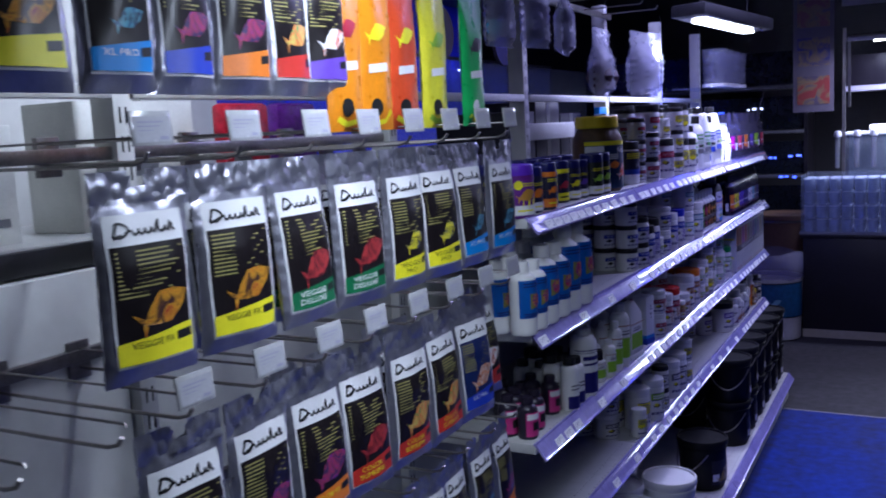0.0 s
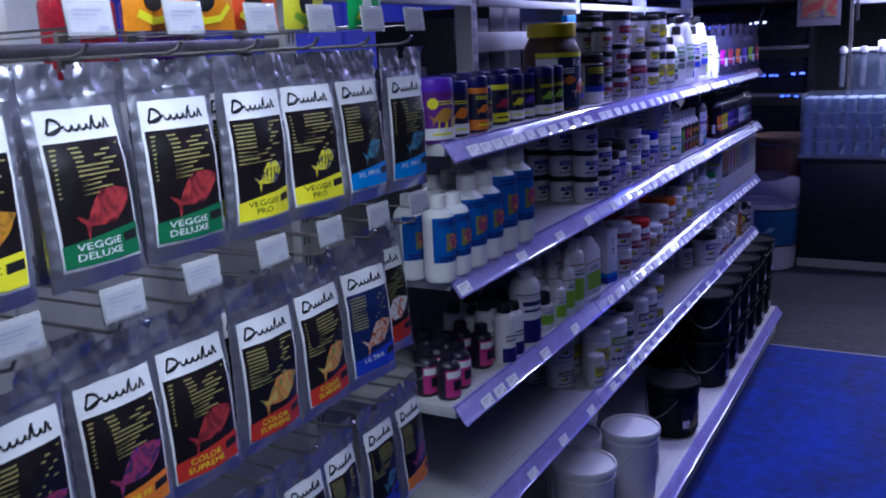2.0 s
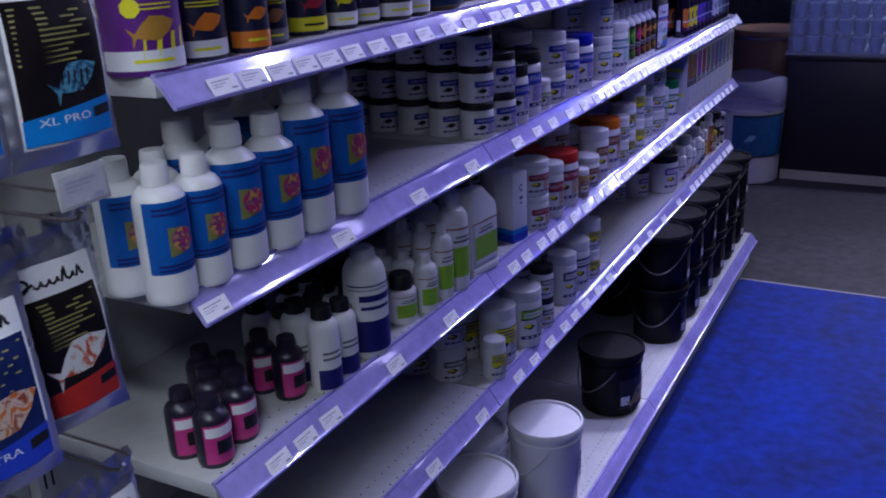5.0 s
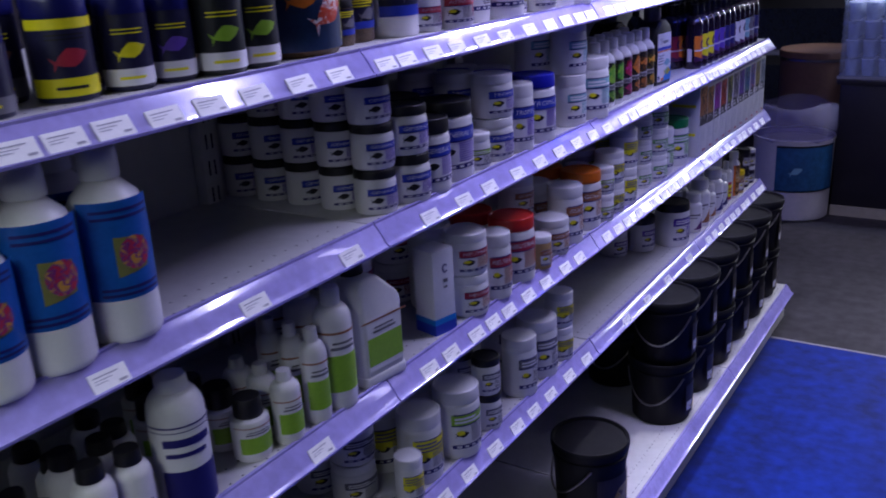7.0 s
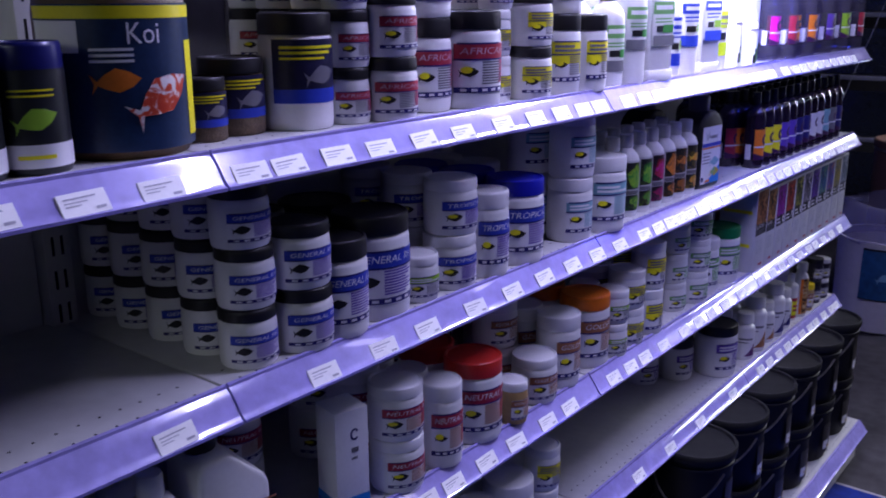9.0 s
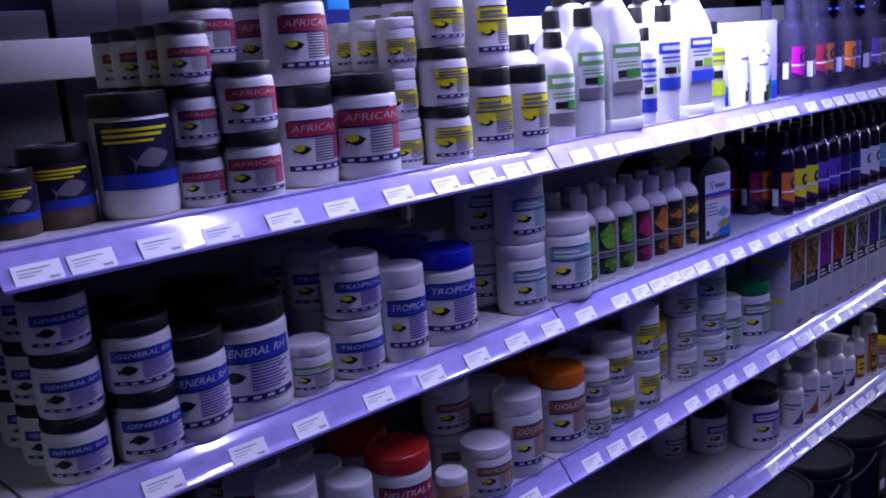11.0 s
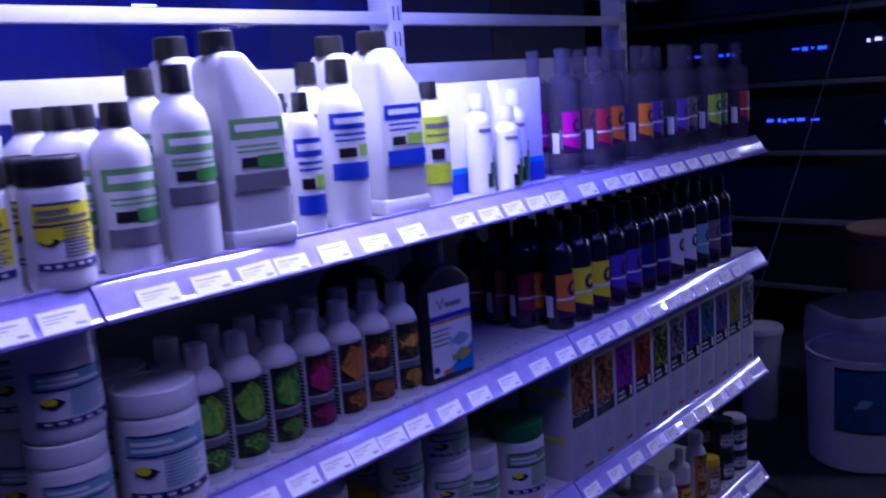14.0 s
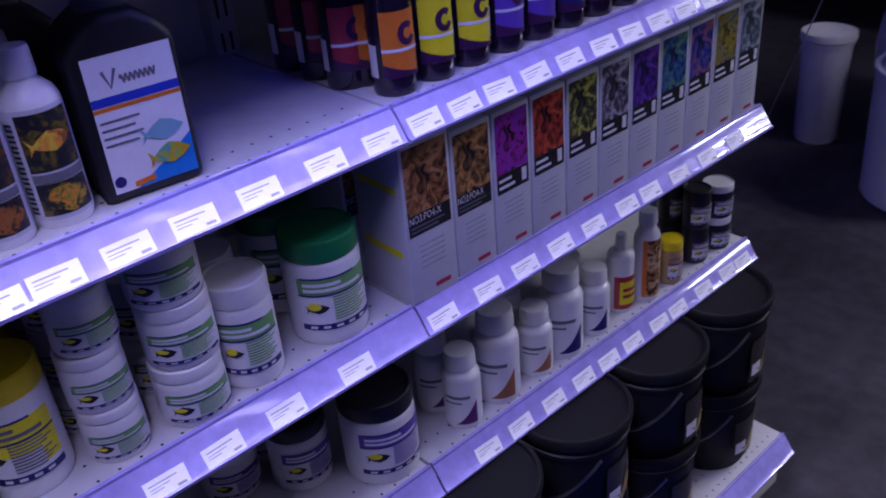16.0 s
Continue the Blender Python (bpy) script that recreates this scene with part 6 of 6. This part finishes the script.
for k in range(2):
    c = part("disc", lathe([(0, -0.01), (0.13, -0.01), (0.13, 0.01), (0, 0.01)], 28), mat("pad_brown", (0.06, 0.05, 0.04), 0.8), ob)
    c.matrix_basis = pose(0, 0.75 * k, 0, 0, 90, 0)
    part("cord", wire(bmesh.new(), [(0, 0.75 * k, 0.12), (0, 0.75 * k, 1.02)], 0.003), BLACK_PLASTIC, ob)

# ---- far counter with tanks ----
ob = thing("tank_counter", pose(0.19, 7.16, 0), "long black counter under display tanks", "counter")
part("front", boxed(0, 3.0, 0.0, 0.02, 0.06, 0.76, bevel=0.002), LAMINATE, ob)
part("top", boxed(-0.02, 3.0, -0.015, 1.25, 0.76, 0.785, bevel=0.003), LAMINATE, ob)
part("side", boxed(0, 0.02, 0.02, 1.2, 0.06, 0.76), LAMINATE, ob)
part("skirting", boxed(0.0, 3.0, -0.012, 0.0, 0.0, 0.06), mat("beige_skirting", (0.30, 0.27, 0.22), 0.6), ob)
ob = thing("specimen_tank", pose(0.17, 7.20, 0.786), "low acrylic tank with rows of small specimen cups", "aquarium")
for nm, a in (("pane", (0, 0.72, 0, 0.006, 0, 0.44)), ("pane", (0, 0.006, 0.006, 0.5, 0, 0.44)), ("pane", (0.714, 0.72, 0.006, 0.5, 0, 0.44)), ("pane", (0, 0.72, 0.494, 0.5, 0, 0.44))):
    part(nm, boxed(*a), TANK_GLASS, ob)
part("base", boxed(-0.01, 0.73, -0.01, 0.51, -0.002, 0.012), mat("grey_tray", (0.25, 0.26, 0.32), 0.4), ob)
CUP = to_mesh("specimen_cup", lathe([(0.030, 0), (0.037, 0.09), (0.035, 0.09), (0.029, 0.003), (0, 0.003)], 14), mat("cup_plastic", (0.42, 0.45, 0.55), 0.15, vary=0.3))
CUP_LID = to_mesh("specimen_cup_lid", lathe([(0.038, 0.088), (0.039, 0.096), (0, 0.097)], 14), mat("cup_lid", (0.82, 0.84, 0.9), 0.3))
for lv in range(4):
    for i in range(8):
        for j in range(3):
            c = part("specimen_cup", CUP, None, ob)
            c.location = (0.05 + i * 0.088, 0.06 + j * 0.1, 0.013 + lv * 0.102)
            if lv in (1, 3) or (i + j) % 3:
                part("cup_lid", CUP_LID, None, c)
for x0, x1, h, y0 in ((0.93, 1.35, 0.26, 7.24), (1.36, 1.95, 0.34, 7.24), (2.0, 3.1, 0.40, 7.24)):
    ob = thing("display_tank", pose(x0, y0, 0.786), "small glass display tank on the counter", "aquarium", "small tanks on the counter")
    w = x1 - x0 - 0.02
    part("front_pane", boxed(0, w, 0, 0.006, 0, h), TANK_GLASS, ob)
    part("side_pane", boxed(0, 0.006, 0.006, 0.4, 0, h), TANK_GLASS, ob)
    part("side_pane", boxed(w - 0.006, w, 0.006, 0.4, 0, h), TANK_GLASS, ob)
    part("back", boxed(0, w, 0.40, 0.41, 0, h), mat("tank_back_green", (0.05, 0.09, 0.10), 0.5, vary=0.5, scale=8), ob)
    part("gravel", boxed(0.008, w - 0.008, 0.008, 0.398, 0.001, 0.05), mat("gravel_dark", (0.12, 0.10, 0.10), 0.8, vary=0.6, scale=60, bump=0.6), ob)
    part("lid_frame", boxed(-0.004, w + 0.004, -0.004, 0.41, h, h + 0.014, bevel=0.003), LAMINATE, ob)
ob = thing("lit_tank", pose(0.42, 7.78, 0.786), "tall display tank glowing under white lamps", "aquarium")
part("cabinet", boxed(0, 2.6, 0, 0.55, 0, 0.36), LAMINATE, ob)
part("front_pane", boxed(0, 2.6, 0, 0.008, 0.37, 0.72), TANK_GLASS, ob)
part("water_back", boxed(0, 2.6, 0.5, 0.52, 0.37, 0.72), mat("pale_tank_back", (0.30, 0.38, 0.40), 0.5, vary=0.4, scale=5), ob)
part("surface_tray", boxed(-0.01, 2.61, -0.01, 0.53, 0.72, 0.735), mat("white_tray", (0.75, 0.76, 0.80), 0.4), ob)
for k in range(5):
    b = part("media_block", boxed(0, 0.18, 0.05, 0.3, 0.735, 0.79 + 0.03 * (k % 3), bevel=0.008), mat("white_media", (0.75, 0.75, 0.78), 0.6, vary=0.1, bump=0.3), ob)
    b.location = (0.18 + 0.42 * k, 0, 0)
part("frame", boxed(-0.012, 0.012, -0.012, 0.012, 0.36, 1.55), STEEL, ob)
part("upper_cabinet", boxed(0, 2.6, 0.02, 0.52, 1.06, 1.34, bevel=0.004), LAMINATE, ob)
part("upper_edge", boxed(0, 2.6, 0.0, 0.02, 1.06, 1.10), mat("lilac_edge", (0.40, 0.38, 0.50), 0.35), ob)
for k, (x, c, s) in enumerate(((0.42, (0.8, 0.85, 1), 6), (0.62, (0.1, 0.15, 1), 8), (0.80, (0.8, 0.85, 1), 6), (1.4, (0.8, 0.85, 1), 6))):
    part("spot", boxed(x, x + 0.03, -0.01, 0.0, 1.12, 1.135), glow(f"spot_{'blue' if c[0] < 0.5 else 'white'}", c, s), ob)
for x in (0.02, 0.16, 0.28):
    ob = thing("standpipe", pose(0.36 + x, 7.72, 1.25), "clear overflow pipe with a round cap", "pipe", "clear pipes by the tank")
    part("tube", lathe([(0.02, 0), (0.02, 0.24), (0.017, 0.24), (0.017, 0)], 14), CLEAR, ob)
    part("cap", lathe([(0, 0.24), (0.028, 0.245), (0.03, 0.27), (0.02, 0.29), (0, 0.295)], 14), mat("pipe_cap", (0.5, 0.5, 0.6), 0.3), ob)
ob = thing("tank_hood", pose(0.62, 7.5, 2.22, 8, 0, 0), "white hood lamp with a bright tube above the tanks", "lamp")
part("hood", boxed(-0.15, 0.9, -0.12, 0.12, 0.0, 0.03, bevel=0.004), mat("hood_white", (0.6, 0.58, 0.55), 0.4), ob)
part("tube", boxed(0.02, 0.7, -0.03, 0.03, -0.018, -0.004, bevel=0.004), glow("white_tube", (0.85, 0.88, 1.0), 9.0), ob)
part("strut", boxed(-0.155, -0.135, -0.01, 0.01, -0.5, 0.0), STEEL, ob)
part("cord", wire(bmesh.new(), [(0.4, 0, 0.03), (0.4, 0.14, 0.98)], 0.004), BLACK_PLASTIC, ob)

# poster panel by the counter
ob = thing("poster", pose(0.05, 7.72, 1.70), "hanging paper poster with three faded pictures", "poster")
part("sheet", boxed(0, 0.30, 0, 0.004, 0, 0.95), mat("poster_paper", (0.14, 0.12, 0.17), 0.6, vary=0.1), ob)
for k in range(3):
    z = 0.06 + k * 0.30
    part("picture", boxed(0.03, 0.27, -0.003, -0.0005, z, z + 0.22), picture(f"poster_{('red', 'blue', 'mixed')[k]}", ((0.30, 0.05, 0.05), (0.05, 0.05, 0.20), (0.2, 0.08, 0.1))[k], (0.25, 0.18, 0.10), (0.10, 0.08, 0.14), 9), ob)
part("cord", wire(bmesh.new(), [(0.15, 0.002, 0.95), (0.15, 0.002, 1.5)], 0.003), STEEL, ob)
ob = thing("hanging_sign", pose(0.40, 7.74, 2.50), "pale hanging sign with heavy black letters", "sign")
part("board", boxed(0, 1.4, 0, 0.01, 0, 0.45), mat("sign_grey", (0.22, 0.20, 0.28), 0.6), ob)
part("letter_bars", boxed(0.10, 0.55, -0.006, -0.001, 0.05, 0.20), BLACK_INK, ob)
part("cord", wire(bmesh.new(), [(0.7, 0.005, 0.45), (0.7, 0.005, 0.70)], 0.003), STEEL, ob)

# ---- bins on the floor at the end of the shelving ----
BIN = mat("bin_plastic", (0.64, 0.62, 0.58), 0.4, vary=0.08, scale=6)
ob = thing("salt_drum", pose(-0.03, 7.12, 0.0, 0, 0, -55), "large white plastic drum with a blue label and bag liner", "bin")
part("body", lathe([(0, 0.003), (0.20, 0.0), (0.212, 0.01), (0.222, 0.46), (0.226, 0.462), (0.226, 0.475), (0.21, 0.475)], 36), BIN, ob)
lb = part("label", curved([(-0.18, 0.18, 0.185, 0.44)], 0.220, 0.004), mat("drum_label", (0.02, 0.10, 0.22), 0.4, vary=0.4, scale=6), ob)
part("label_picture", shape(fish(-0.07, 0.30, 0.035, 0.5), lambda u, v: (0.226 * math.cos(u / 0.22), 0.225 * math.sin(u / 0.22), v)), TEAL_INK, lb)
for z0, z1 in ((0.435, 0.446), (0.181, 0.187)):
    part("label_edge", curved([(-0.18, 0.18, z0, z1)], 0.220, 0.005), BLACK_INK, lb)
bm = lathe([(0.20, 0.44), (0.235, 0.48), (0.240, 0.55), (0.225, 0.64), (0.205, 0.66)], 40)
for v in bm.verts:
    a = math.atan2(v.co.y, v.co.x)
    f = 1 + 0.025 * math.sin(5 * a + 14 * v.co.z) + 0.012 * math.sin(11 * a)
    v.co.x, v.co.y, v.co.z = v.co.x * f, v.co.y * f, v.co.z + 0.012 * math.sin(3 * a) * (v.co.z > 0.5)
part("bag_liner", bm, glass("liner_plastic", (0.60, 0.58, 0.78), 0.12, 0.26), ob)
ob = thing("fibre_drum", pose(0.0, 7.62, 0.0), "brown fibre drum standing behind the white bin", "bin")
FIBRE = mat("brown_fibre", (0.10, 0.05, 0.03), 0.7, vary=0.25, scale=8)
part("body", lathe([(0, 0), (0.236, 0), (0.24, 0.004), (0.24, 0.855), (0, 0.855)], 32), FIBRE, ob)
part("lid", lathe([(0.24, 0.862), (0.247, 0.862), (0.247, 0.898), (0.242, 0.902), (0.232, 0.894), (0, 0.894)], 32), FIBRE, ob)
part("hoop", lathe([(0.2405, 0.845), (0.246, 0.848), (0.246, 0.858), (0.2405, 0.861)], 32), STEEL, ob)
ob = thing("white_pail", pose(-0.56, 7.36, 0.0), "small white plastic pail with a lid", "bucket")
part("body", lathe([(0, 0.003), (0.078, 0), (0.085, 0.01), (0.095, 0.40), (0.10, 0.402), (0.10, 0.42)], 28), BIN, ob)
part("lid", lathe([(0.10, 0.415), (0.105, 0.42), (0.102, 0.445), (0, 0.445)], 28), BIN, ob)
ob = thing("landing_net", pose(0, 0, 0), "thin pale landing net handle standing by the bins", "net")
part("handle", wire(bmesh.new(), [(-0.66, 7.02, 0.0), (-0.38, 7.01, 0.85), (-0.05, 7.0, 1.90)], 0.0025), mat("pale_rod", (0.16, 0.16, 0.18), 0.4), ob)

# ---- dark rack at the back with blue strips ----
ob = thing("dark_tank_rack", pose(-1.9, 8.6, 0), "dark rack of unlit tanks with thin blue strips", "aquarium")
for k, z in enumerate((0.35, 0.75, 1.15, 1.55, 1.95)):
    part("shelf", boxed(0, 1.95, 0, 0.5, z - 0.03, z, bevel=0.003), mat("rack_grey", (0.10, 0.10, 0.13), 0.5), ob)
    part("tank_face", boxed(0.01, 1.94, 0.02, 0.03, z + 0.01, z + 0.30), mat("dark_glass", (0.01, 0.012, 0.02), 0.08), ob)
for x, z, w, nm in ((1.55, 1.30, 0.16, "blue"), (1.80, 1.31, 0.10, "blue"), (1.05, 1.72, 0.22, "blue"), (1.45, 1.74, 0.12, "white"), (1.72, 1.12, 0.14, "blue"), (0.4, 1.72, 0.3, "blue"), (0.9, 1.32, 0.3, "blue")):
    while w > 0:
        d = random.uniform(0.012, 0.05)
        part("led_strip", boxed(x, x + d, -0.012, -0.002, z + random.uniform(-0.006, 0.006), z + random.uniform(0.010, 0.020)), glow(f"strip_{nm}", (0.03, 0.08, 1.0) if nm == "blue" else (0.6, 0.65, 1.0), 2.5), ob)
        x, w = x + d + random.uniform(0.01, 0.04), w - d - 0.025
part("post", boxed(0, 0.03, 0, 0.5, 0, 2.2), LAMINATE, ob)
part("post", boxed(1.93, 1.96, 0, 0.5, 0, 2.2), LAMINATE, ob)
